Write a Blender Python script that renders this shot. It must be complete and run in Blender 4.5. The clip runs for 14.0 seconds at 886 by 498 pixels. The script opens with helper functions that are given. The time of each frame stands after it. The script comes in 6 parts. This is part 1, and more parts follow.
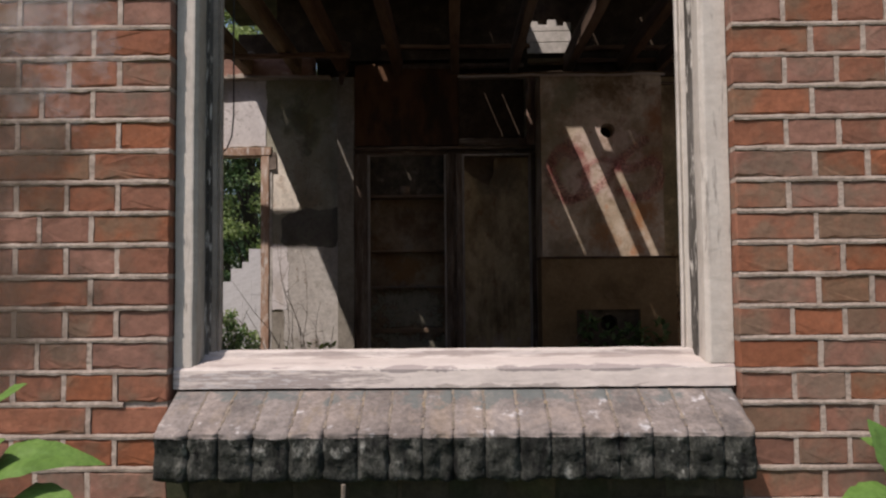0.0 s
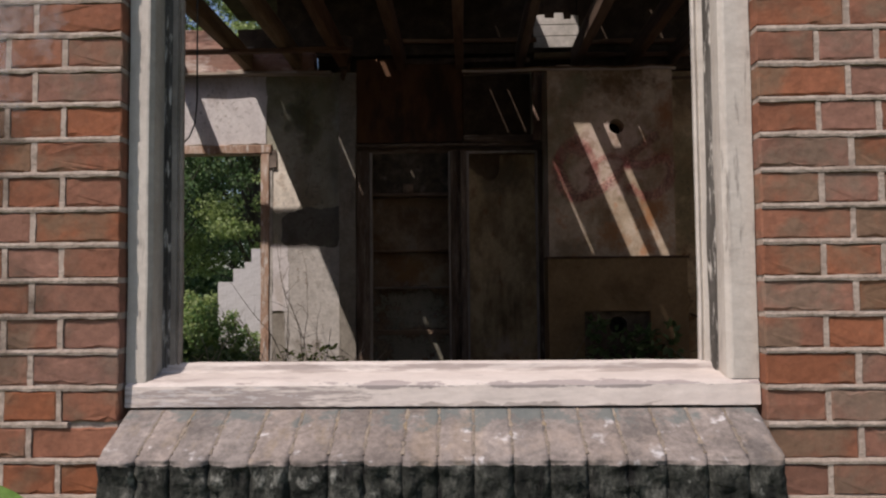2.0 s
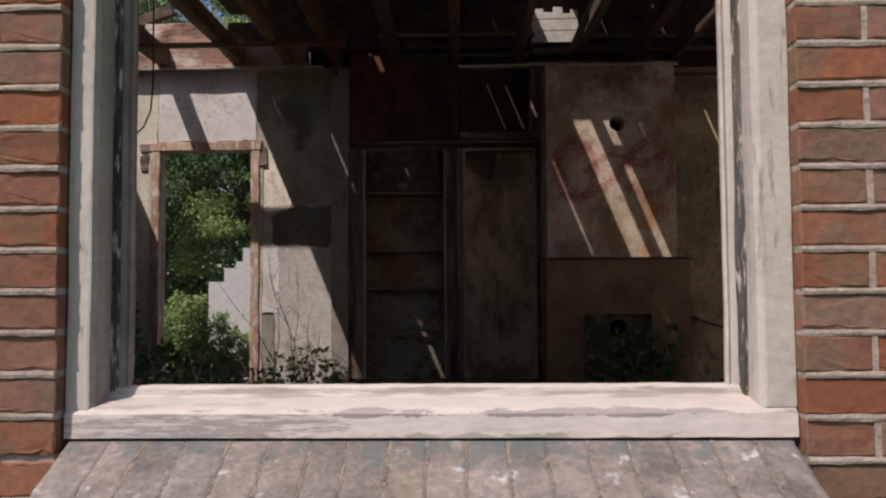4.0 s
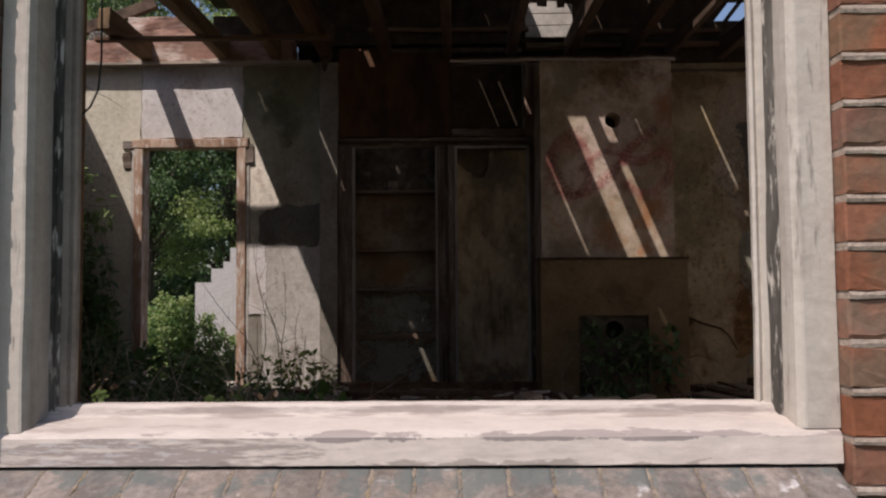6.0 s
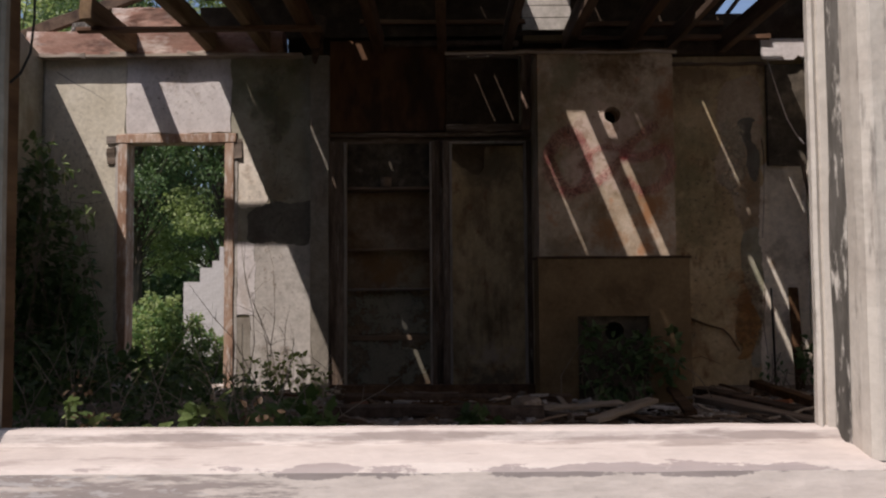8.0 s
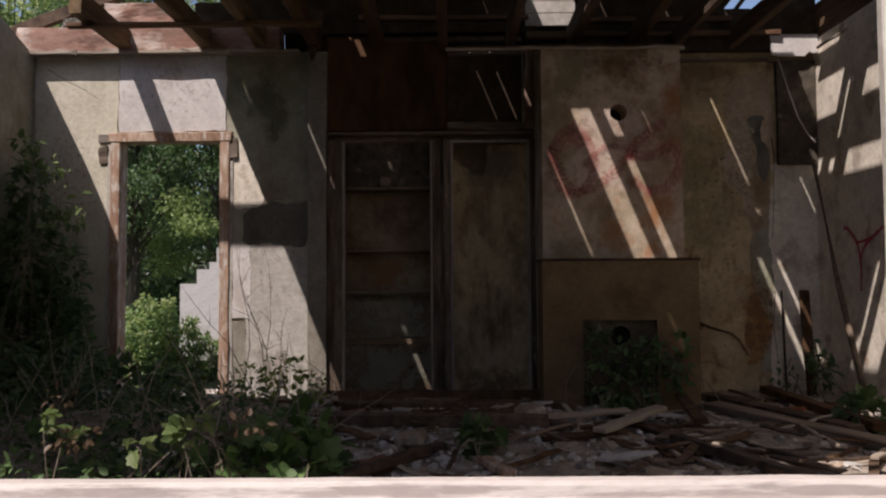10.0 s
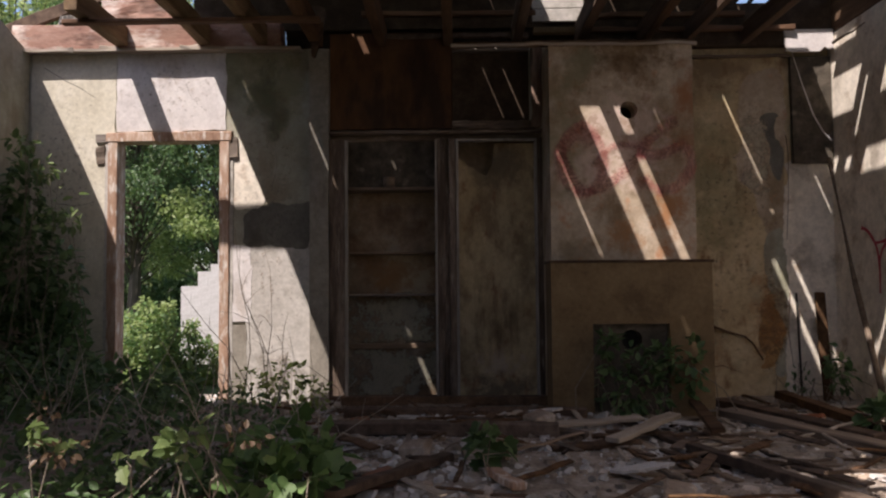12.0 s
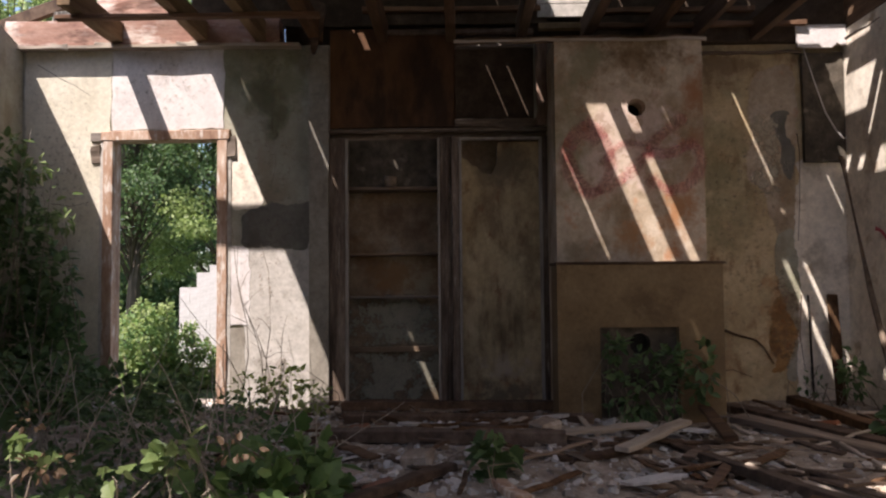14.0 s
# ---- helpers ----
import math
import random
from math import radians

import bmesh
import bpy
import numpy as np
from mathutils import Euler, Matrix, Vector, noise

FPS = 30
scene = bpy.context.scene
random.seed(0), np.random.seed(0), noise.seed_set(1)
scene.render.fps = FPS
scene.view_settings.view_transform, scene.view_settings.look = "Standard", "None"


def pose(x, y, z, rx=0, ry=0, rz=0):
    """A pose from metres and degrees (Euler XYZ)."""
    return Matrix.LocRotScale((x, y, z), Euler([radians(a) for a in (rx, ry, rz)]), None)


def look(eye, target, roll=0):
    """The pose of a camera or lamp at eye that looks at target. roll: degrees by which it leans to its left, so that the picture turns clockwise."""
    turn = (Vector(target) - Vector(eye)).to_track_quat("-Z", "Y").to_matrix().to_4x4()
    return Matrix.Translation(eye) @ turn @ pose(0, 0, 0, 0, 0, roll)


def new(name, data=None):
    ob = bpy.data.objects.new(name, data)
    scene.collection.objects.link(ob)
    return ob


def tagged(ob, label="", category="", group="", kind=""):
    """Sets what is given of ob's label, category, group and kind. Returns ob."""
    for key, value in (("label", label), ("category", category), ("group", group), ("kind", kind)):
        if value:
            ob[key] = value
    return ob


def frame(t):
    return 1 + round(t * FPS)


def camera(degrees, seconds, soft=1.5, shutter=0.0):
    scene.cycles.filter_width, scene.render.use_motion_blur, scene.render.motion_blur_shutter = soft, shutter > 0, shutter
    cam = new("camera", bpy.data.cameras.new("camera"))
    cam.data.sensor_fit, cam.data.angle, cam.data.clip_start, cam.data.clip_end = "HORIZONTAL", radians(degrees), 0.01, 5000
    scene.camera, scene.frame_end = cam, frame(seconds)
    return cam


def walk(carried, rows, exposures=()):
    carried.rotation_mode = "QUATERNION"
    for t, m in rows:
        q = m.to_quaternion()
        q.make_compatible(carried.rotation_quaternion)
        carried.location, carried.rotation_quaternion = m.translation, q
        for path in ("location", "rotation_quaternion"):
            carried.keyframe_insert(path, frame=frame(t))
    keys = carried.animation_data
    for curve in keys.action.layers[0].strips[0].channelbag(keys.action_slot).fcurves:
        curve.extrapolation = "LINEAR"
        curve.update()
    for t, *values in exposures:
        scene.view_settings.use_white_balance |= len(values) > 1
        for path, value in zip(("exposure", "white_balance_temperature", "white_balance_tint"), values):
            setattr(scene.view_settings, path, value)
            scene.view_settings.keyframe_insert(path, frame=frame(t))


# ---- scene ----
cam = camera(60.7, 14.0, soft=2.2)
PATH = [
    (0, (0.042, 0.047, 0.894), (0.009, 2.044, 0.998), -0.5),
    (0.5, (0.054, 0.085, 0.896), (0.01, 2.082, 0.999), -0.5),
    (1, (0.063, 0.131, 0.898), (0.014, 2.128, 0.998), -0.5),
    (1.5, (0.073, 0.176, 0.9), (0.018, 2.173, 1.001), -0.5),
    (2, (0.081, 0.22, 0.904), (0.024, 2.217, 1.007), -0.5),
    (2.5, (0.082, 0.266, 0.908), (0.025, 2.263, 1.007), -0.4),
    (3, (0.083, 0.315, 0.914), (0.027, 2.312, 1.012), -0.4),
    (3.5, (0.087, 0.358, 0.922), (0.035, 2.355, 1.021), -0.4),
    (6, (0.086, 0.552, 0.93), (0.06, 2.55, 1.03), -0.4),
    (6.5, (0.084, 0.599, 0.927), (0.065, 2.596, 1.027), -0.5),
    (7, (0.082, 0.646, 0.927), (0.066, 2.643, 1.026), -0.4),
    (7.5, (0.079, 0.687, 0.93), (0.067, 2.684, 1.028), -0.5),
    (8, (0.077, 0.729, 0.933), (0.068, 2.726, 1.031), -0.4),
    (10.5, (0.085, 0.93, 0.956), (0.069, 2.927, 1.055), -0.4),
    (11, (0.082, 0.969, 0.959), (0.064, 2.966, 1.061), -0.4),
    (11.5, (0.078, 0.997, 0.965), (0.057, 2.995, 1.067), -0.4),
    (12, (0.074, 1.034, 0.968), (0.049, 3.031, 1.068), -0.5),
    (12.5, (0.071, 1.068, 0.974), (0.046, 3.065, 1.076), -0.5),
    (13, (0.074, 1.1, 0.98), (0.045, 3.097, 1.081), -0.4),
    (13.5, (0.07, 1.133, 0.982), (0.04, 3.131, 1.08), -0.5),
    (14, (0.069, 1.166, 0.986), (0.038, 3.164, 1.085), -0.5),
]
walk(cam, [(t, look(eye, target, roll)) for t, eye, target, roll in PATH],
     exposures=[(0.0, 0.03, 6600, 18), (6.0, 0.05, 6600, 18), (8.0, 0.08, 6600, 18), (10.5, 0.38, 6600, 18), (14.0, 1.27, 6600, 18)])

# ---- light ----
SUN = Vector((0.41, 0.48, -1.0))          # the way the sunlight goes
world = bpy.data.worlds.new("sky")
scene.world = world
world.use_nodes = True
wn = world.node_tree.nodes
sky = wn.new("ShaderNodeTexSky")
sky.sky_type = "NISHITA"
sky.sun_disc = False
sky.sun_elevation = math.atan2(1.0, math.hypot(SUN.x, SUN.y))
sky.sun_rotation = math.atan2(-SUN.x, -SUN.y)
sky.air_density, sky.dust_density = 1.0, 1.5
world.node_tree.links.new(sky.outputs[0], wn["Background"].inputs[0])
wn["Background"].inputs[1].default_value = 0.120
sun_data = bpy.data.lights.new("sun", "SUN")
sun_data.energy, sun_data.angle, sun_data.color = 4.5, radians(0.5), (1.0, 0.93, 0.84)
sun = new("sun", sun_data)
sun.matrix_world = look((-4, -6, 10), Vector((-4, -6, 10)) + SUN)


# ---- materials ----
def mat(name, stops, scale=6.0, rough=0.85, bump=0.3, bscale=40.0, metal=0.0, vary=0.0, stretch=(1, 1, 1),
        stain=None, stain2=None, rnd=False, grain=0.09, island=False, bdist=0.003):
    """Noise between colour stops, fine bump, optional stains (colour, scale, threshold, amount)."""
    m = bpy.data.materials.new(name)
    m.use_nodes = True
    nt = m.node_tree
    n, l = nt.nodes, nt.links
    b = n["Principled BSDF"]
    tc = n.new("ShaderNodeTexCoord")
    mp = n.new("ShaderNodeMapping")
    mp.inputs["Scale"].default_value = stretch
    l.new(tc.outputs["Object"], mp.inputs["Vector"])
    vec = mp.outputs[0]
    oi = n.new("ShaderNodeObjectInfo")
    each = oi.outputs["Random"]
    if island:
        each = n.new("ShaderNodeNewGeometry").outputs["Random Per Island"]
    if rnd:
        add = n.new("ShaderNodeVectorMath")
        add.operation = "MULTIPLY_ADD"
        add.inputs[1].default_value = (37.0, 53.0, 71.0)
        cmb = n.new("ShaderNodeCombineXYZ")
        for k in range(3):
            l.new(each, cmb.inputs[k])
        l.new(cmb.outputs[0], add.inputs[0])
        l.new(vec, add.inputs[2])
        vec = add.outputs[0]
    no = n.new("ShaderNodeTexNoise")
    no.inputs["Scale"].default_value, no.inputs["Detail"].default_value, no.inputs["Roughness"].default_value = scale, 8, 0.65
    l.new(vec, no.inputs["Vector"])
    ra = n.new("ShaderNodeValToRGB")
    el = ra.color_ramp.elements
    lo, hi = 0.30, 0.70
    for k, c in enumerate(stops):
        p = lo + (hi - lo) * k / max(1, len(stops) - 1)
        e = el[k] if k < 2 else el.new(p)
        e.position, e.color = p, (*c, 1)
    l.new(no.outputs["Fac"], ra.inputs[0])
    col = ra.outputs[0]
    for st in (stain, stain2):
        if st is None:
            continue
        c, sc, th, amt = st[:4]
        sn = n.new("ShaderNodeTexNoise")
        sn.inputs["Scale"].default_value, sn.inputs["Detail"].default_value, sn.inputs["Roughness"].default_value = sc, 6, 0.6
        sm = n.new("ShaderNodeMapping")
        sm.inputs["Location"].default_value = (sc * 3.1, 7.7, sc)
        sm.inputs["Scale"].default_value = st[4] if len(st) > 4 else (1, 1, 1)
        l.new(vec, sm.inputs["Vector"])
        l.new(sm.outputs[0], sn.inputs["Vector"])
        mr = n.new("ShaderNodeMapRange")
        mr.inputs["From Min"].default_value, mr.inputs["From Max"].default_value = th - 0.02, th + 0.10
        mr.inputs["To Max"].default_value = amt
        l.new(sn.outputs["Fac"], mr.inputs["Value"])
        mx = n.new("ShaderNodeMix")
        mx.data_type = "RGBA"
        l.new(mr.outputs[0], mx.inputs[0])
        l.new(col, mx.inputs[6])
        mx.inputs[7].default_value = (*c, 1)
        col = mx.outputs[2]
    if grain:
        gnz = n.new("ShaderNodeTexNoise")
        gnz.inputs["Scale"].default_value, gnz.inputs["Detail"].default_value, gnz.inputs["Roughness"].default_value = scale * 7, 6, 0.75
        l.new(vec, gnz.inputs["Vector"])
        gmr = n.new("ShaderNodeMapRange")
        gmr.inputs["From Min"].default_value, gmr.inputs["From Max"].default_value = 0.33, 0.67
        gmr.inputs["To Min"].default_value, gmr.inputs["To Max"].default_value = 1 - 1.6 * grain, 1 + 1.2 * grain
        l.new(gnz.outputs["Fac"], gmr.inputs["Value"])
        ghs = n.new("ShaderNodeHueSaturation")
        l.new(gmr.outputs[0], ghs.inputs["Value"])
        l.new(col, ghs.inputs["Color"])
        col = ghs.outputs[0]
    if vary:
        hs = n.new("ShaderNodeHueSaturation")
        mr = n.new("ShaderNodeMapRange")
        mr.inputs["To Min"].default_value, mr.inputs["To Max"].default_value = 1 - vary, 1 + vary
        l.new(each, mr.inputs["Value"])
        l.new(mr.outputs[0], hs.inputs["Value"])
        wl = n.new("ShaderNodeMath")
        wl.operation = "FRACT"
        mu = n.new("ShaderNodeMath")
        mu.operation = "MULTIPLY"
        mu.inputs[1].default_value = 17.31
        l.new(each, mu.inputs[0])
        l.new(mu.outputs[0], wl.inputs[0])
        m2 = n.new("ShaderNodeMapRange")
        m2.inputs["To Min"].default_value, m2.inputs["To Max"].default_value = 1 - 1.3 * vary, 1 + vary
        l.new(wl.outputs[0], m2.inputs["Value"])
        l.new(m2.outputs[0], hs.inputs["Saturation"])
        l.new(col, hs.inputs["Color"])
        col = hs.outputs[0]
    l.new(col, b.inputs["Base Color"])
    b.inputs["Roughness"].default_value, b.inputs["Metallic"].default_value = rough, metal
    b.inputs["Specular IOR Level"].default_value = 0.3
    if bump:
        bn = n.new("ShaderNodeTexNoise")
        bn.inputs["Scale"].default_value, bn.inputs["Detail"].default_value = bscale, 6
        l.new(vec, bn.inputs["Vector"])
        bp = n.new("ShaderNodeBump")
        bp.inputs["Strength"].default_value, bp.inputs["Distance"].default_value = bump, bdist
        l.new(bn.outputs["Fac"], bp.inputs["Height"])
        l.new(bp.outputs[0], b.inputs["Normal"])
    return m


def leaf_mat(name, stops, trans=0.35):
    """Leaf: colour per leaf, some light let through."""
    m = bpy.data.materials.new(name)
    m.use_nodes = True
    n, l = m.node_tree.nodes, m.node_tree.links
    b = n["Principled BSDF"]
    g = n.new("ShaderNodeNewGeometry")
    ra = n.new("ShaderNodeValToRGB")
    el = ra.color_ramp.elements
    for k, c in enumerate(stops):
        p = k / max(1, len(stops) - 1)
        e = el[k] if k < 2 else el.new(p)
        e.position, e.color = p, (*c, 1)
    l.new(g.outputs["Random Per Island"], ra.inputs[0])
    tc = n.new("ShaderNodeTexCoord")
    no = n.new("ShaderNodeTexNoise")
    no.inputs["Scale"].default_value = 30.0
    l.new(tc.outputs["Object"], no.inputs["Vector"])
    hs = n.new("ShaderNodeHueSaturation")
    mr = n.new("ShaderNodeMapRange")
    mr.inputs["To Min"].default_value, mr.inputs["To Max"].default_value = 0.7, 1.3
    l.new(no.outputs["Fac"], mr.inputs["Value"])
    l.new(mr.outputs[0], hs.inputs["Value"])
    l.new(ra.outputs[0], hs.inputs["Color"])
    l.new(hs.outputs[0], b.inputs["Base Color"])
    b.inputs["Roughness"].default_value = 0.5
    tr = n.new("ShaderNodeBsdfTranslucent")
    h2 = n.new("ShaderNodeHueSaturation")
    h2.inputs["Value"].default_value = 1.5
    l.new(hs.outputs[0], h2.inputs["Color"])
    l.new(h2.outputs[0], tr.inputs["Color"])
    mx = n.new("ShaderNodeMixShader")
    mx.inputs[0].default_value = trans
    l.new(b.outputs[0], mx.inputs[1])
    l.new(tr.outputs[0], mx.inputs[2])
    l.new(mx.outputs[0], n["Material Output"].inputs[0])
    return m


BRICK = mat("brick", [(0.158, 0.073, 0.047), (0.222, 0.093, 0.056), (0.272, 0.116, 0.070)], 11, 0.9, 0.7, 60, grain=0.10, vary=0.13, rnd=True,
            stain=((0.160, 0.112, 0.076), 7, 0.50, 0.75), stain2=((0.310, 0.122, 0.080), 10, 0.60, 0.55))
BRICK_FAR = mat("brick_far", [(0.144, 0.069, 0.050), (0.210, 0.086, 0.060), (0.268, 0.112, 0.077)], 14, 0.9, 0.5, 90, grain=0.12, vary=0.18, rnd=True, island=True,
                stain=((0.20, 0.15, 0.105), 7, 0.54, 0.75))
# mossy brick below the sill, with the deep shade there put into its colour
BRICK_SHADED = mat("mossy_brick_shaded", [(0.030, 0.026, 0.018), (0.055, 0.044, 0.030), (0.085, 0.062, 0.042)], 10, 0.9, 0.8, 60, grain=0.2, vary=0.2, rnd=True, stain=((0.030, 0.036, 0.016), 7, 0.50, 0.8))
MORTAR = mat("mortar", [(0.265, 0.205, 0.165), (0.362, 0.290, 0.240), (0.440, 0.362, 0.306)], 22, 0.95, 0.8, 120, grain=0.14, stain=((0.20, 0.165, 0.135), 9, 0.60, 0.6))
SILL = mat("sill_brick", [(0.105, 0.092, 0.084), (0.180, 0.155, 0.140), (0.262, 0.224, 0.200)], 12, 0.95, 1.0, 45, grain=0.20, vary=0.10, rnd=False,
           stain=((0.245, 0.185, 0.130), 11, 0.58, 0.5, (1, 0.3, 0.3)), stain2=((0.50, 0.49, 0.49), 26, 0.635, 0.9))
SILL_JOINT = mat("sill_joint", [(0.110, 0.090, 0.072), (0.185, 0.155, 0.125), (0.270, 0.220, 0.165)], 20, 0.95, 1.0, 60, grain=0.25, stain=((0.27, 0.20, 0.11), 18, 0.57, 0.6))
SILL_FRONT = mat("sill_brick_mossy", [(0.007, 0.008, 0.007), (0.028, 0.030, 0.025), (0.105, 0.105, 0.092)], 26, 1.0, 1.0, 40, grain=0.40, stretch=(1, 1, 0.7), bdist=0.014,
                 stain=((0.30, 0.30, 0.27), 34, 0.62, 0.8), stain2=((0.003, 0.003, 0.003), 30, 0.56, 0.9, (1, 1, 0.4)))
PAINT = mat("worn_cream_paint", [(0.440, 0.385, 0.350), (0.490, 0.437, 0.400), (0.525, 0.475, 0.435)], 6, 0.6, 0.5, 70, stretch=(0.5, 1, 1), grain=0.06,
            stain=((0.36, 0.305, 0.278), 16, 0.60, 0.3, (0.22, 1, 1)), stain2=((0.17, 0.135, 0.12), 60, 0.66, 0.7, (0.5, 1, 1)))
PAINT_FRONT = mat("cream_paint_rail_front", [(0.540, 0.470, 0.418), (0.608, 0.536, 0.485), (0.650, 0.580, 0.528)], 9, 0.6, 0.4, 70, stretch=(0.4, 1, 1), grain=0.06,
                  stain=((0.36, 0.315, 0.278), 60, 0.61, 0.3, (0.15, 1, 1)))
# two darker paints for the left stile's side and stop, shade included
PAINT_SHADED = mat("greenish_grey_shaded_paint", [(0.290, 0.262, 0.222), (0.355, 0.325, 0.280), (0.400, 0.370, 0.322)], 9, 0.6, 0.4, 70, grain=0.08, stain=((0.18, 0.155, 0.125), 26, 0.57, 0.6, (1, 1, 0.12)))
PAINT_SHADED_STOP = mat("grey_brown_shaded_paint", [(0.165, 0.138, 0.112), (0.235, 0.202, 0.170), (0.305, 0.268, 0.230)], 9, 0.6, 0.4, 70, grain=0.1, stain=((0.10, 0.08, 0.06), 30, 0.56, 0.7, (1, 1, 0.15)))
PAINT_V = mat("worn_cream_paint_upright", [(0.431, 0.382, 0.336), (0.500, 0.455, 0.404), (0.531, 0.490, 0.439)], 9, 0.6, 0.4, 70, grain=0.06,
              stain=((0.36, 0.315, 0.275), 40, 0.58, 0.65, (1, 1, 0.14)), stain2=((0.17, 0.148, 0.130), 60, 0.625, 0.85, (1, 1, 0.16)))
BARE = mat("bare_weathered_wood", [(0.03, 0.027, 0.024), (0.075, 0.067, 0.058), (0.15, 0.138, 0.125)], 26, 0.9, 0.6, 50,
           stretch=(1, 1, 0.2), stain=((0.54, 0.50, 0.45), 110, 0.56, 0.85))
WOOD_DARK = mat("old_dark_wood", [(0.04, 0.022, 0.013), (0.10, 0.06, 0.037), (0.17, 0.11, 0.07)], 12, 0.85, 0.5, 60, stretch=(1, 0.12, 1), vary=0.25, rnd=True)
WOOD_BEAM = mat("reddish_beam", [(0.07, 0.037, 0.022), (0.155, 0.085, 0.05), (0.24, 0.145, 0.09)], 12, 0.85, 0.5, 60, stretch=(0.12, 1, 1), rnd=True)
# joist wood as it looks in sun, the light put into the colour
WOOD_LIT = mat("yellowish_brown_sunlit_joist", [(0.13, 0.080, 0.042), (0.22, 0.145, 0.080), (0.33, 0.235, 0.140)], 12, 0.85, 0.5, 60, stretch=(1, 0.12, 1), rnd=True, stain=((0.09, 0.055, 0.032), 6, 0.57, 0.7))
WOOD_UPPER = mat("splintered_brown_post", [(0.10, 0.062, 0.045), (0.23, 0.155, 0.118), (0.40, 0.31, 0.25)], 15, 0.9, 0.7, 50, stretch=(1, 1, 0.12), grain=0.2, stain=((0.05, 0.033, 0.025), 12, 0.57, 0.85, (1, 1, 0.2)))
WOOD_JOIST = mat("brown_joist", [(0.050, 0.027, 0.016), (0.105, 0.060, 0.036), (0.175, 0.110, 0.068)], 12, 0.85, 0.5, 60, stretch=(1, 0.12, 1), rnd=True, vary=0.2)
WOOD_GREY = mat("grey_weathered_wood", [(0.103, 0.077, 0.059), (0.206, 0.158, 0.122), (0.330, 0.259, 0.207)], 14, 0.9, 0.5, 60, stretch=(0.12, 1, 1), vary=0.35, rnd=True,
                stain=((0.06, 0.045, 0.035), 5, 0.56, 0.7))
WOOD_RED = mat("peeling_red_paint_timber", [(0.231, 0.117, 0.087), (0.316, 0.180, 0.134), (0.399, 0.268, 0.208)], 9, 0.8, 0.5, 50, stretch=(0.4, 1, 1),
               stain=((0.62, 0.53, 0.47), 8, 0.54, 0.85), stain2=((0.105, 0.055, 0.040), 10, 0.54, 0.8))
WOOD_FRAME = mat("door_frame_peeling_paint", [(0.25, 0.145, 0.10), (0.40, 0.26, 0.185), (0.57, 0.46, 0.38)], 13, 0.8, 0.4, 60, stretch=(1, 1, 0.3),
                 stain=((0.68, 0.63, 0.58), 26, 0.55, 0.85), stain2=((0.15, 0.085, 0.06), 14, 0.59, 0.7, (1, 1, 0.3)))
WOOD_CLOSET = mat("closet_frame_old_paint", [(0.070, 0.048, 0.035), (0.165, 0.122, 0.093), (0.310, 0.250, 0.202)], 16, 0.8, 0.6, 50, stretch=(1, 1, 0.14), grain=0.2,
                  stain=((0.045, 0.030, 0.023), 12, 0.56, 0.85, (1, 1, 0.3)), stain2=((0.42, 0.365, 0.31), 30, 0.62, 0.8))
WOOD_RAIL = mat("closet_rail_old_paint", [(0.070, 0.048, 0.035), (0.165, 0.122, 0.093), (0.310, 0.250, 0.202)], 16, 0.8, 0.6, 50, stretch=(0.14, 1, 1), grain=0.2,
                stain=((0.045, 0.030, 0.023), 12, 0.56, 0.85, (0.3, 1, 1)), stain2=((0.42, 0.365, 0.31), 30, 0.62, 0.8))
PLASTER = mat("stained_plaster", [(0.262, 0.246, 0.188), (0.375, 0.358, 0.288), (0.455, 0.438, 0.368)], 2.6, 0.95, 0.3, 35, grain=0.10,
              stain=((0.23, 0.175, 0.115), 3.4, 0.57, 0.5, (1, 1, 0.4)), stain2=((0.28, 0.285, 0.185), 1.5, 0.54, 0.55))
PLASTER_PALE = mat("pale_plaster", [(0.583, 0.532, 0.451), (0.760, 0.691, 0.594), (0.868, 0.798, 0.698)], 3, 0.95, 0.3, 40, grain=0.12,
                   stain=((0.30, 0.255, 0.20), 3.5, 0.56, 0.6), stain2=((0.34, 0.23, 0.14), 6, 0.60, 0.7))
PLASTER_YELLOW = mat("yellow_limewash", [(0.525, 0.487, 0.393), (0.618, 0.580, 0.480), (0.669, 0.635, 0.549)], 4, 0.95, 0.3, 40, grain=0.1, stain=((0.45, 0.4, 0.3), 6, 0.62, 0.6))
PLASTER_WHITE = mat("white_plaster", [(0.567, 0.531, 0.522), (0.658, 0.622, 0.613), (0.714, 0.686, 0.668)], 5, 0.95, 0.35, 40, stain=((0.46, 0.40, 0.35), 7, 0.60, 0.6, (1, 1, 0.4)), stain2=((0.42, 0.35, 0.29), 24, 0.63, 0.7))
PLASTER_GREY = mat("grey_cement_plaster", [(0.395, 0.370, 0.340), (0.495, 0.467, 0.432), (0.565, 0.537, 0.500)], 3, 0.95, 0.3, 50, grain=0.12, stain=((0.27, 0.25, 0.21), 4, 0.57, 0.6))
PLASTER_DAMP = mat("dark_damp_cement", [(0.105, 0.100, 0.086), (0.145, 0.138, 0.120), (0.190, 0.180, 0.158)], 4, 0.9, 0.3, 50, grain=0.12, stain=((0.075, 0.068, 0.056), 5, 0.57, 0.6))
PILASTER = mat("grey_pilaster_plaster", [(0.21, 0.19, 0.16), (0.29, 0.265, 0.225), (0.37, 0.34, 0.29)], 4, 0.95, 0.3, 50, grain=0.13, stain=((0.15, 0.12, 0.09), 5, 0.57, 0.6, (1, 1, 0.4)))
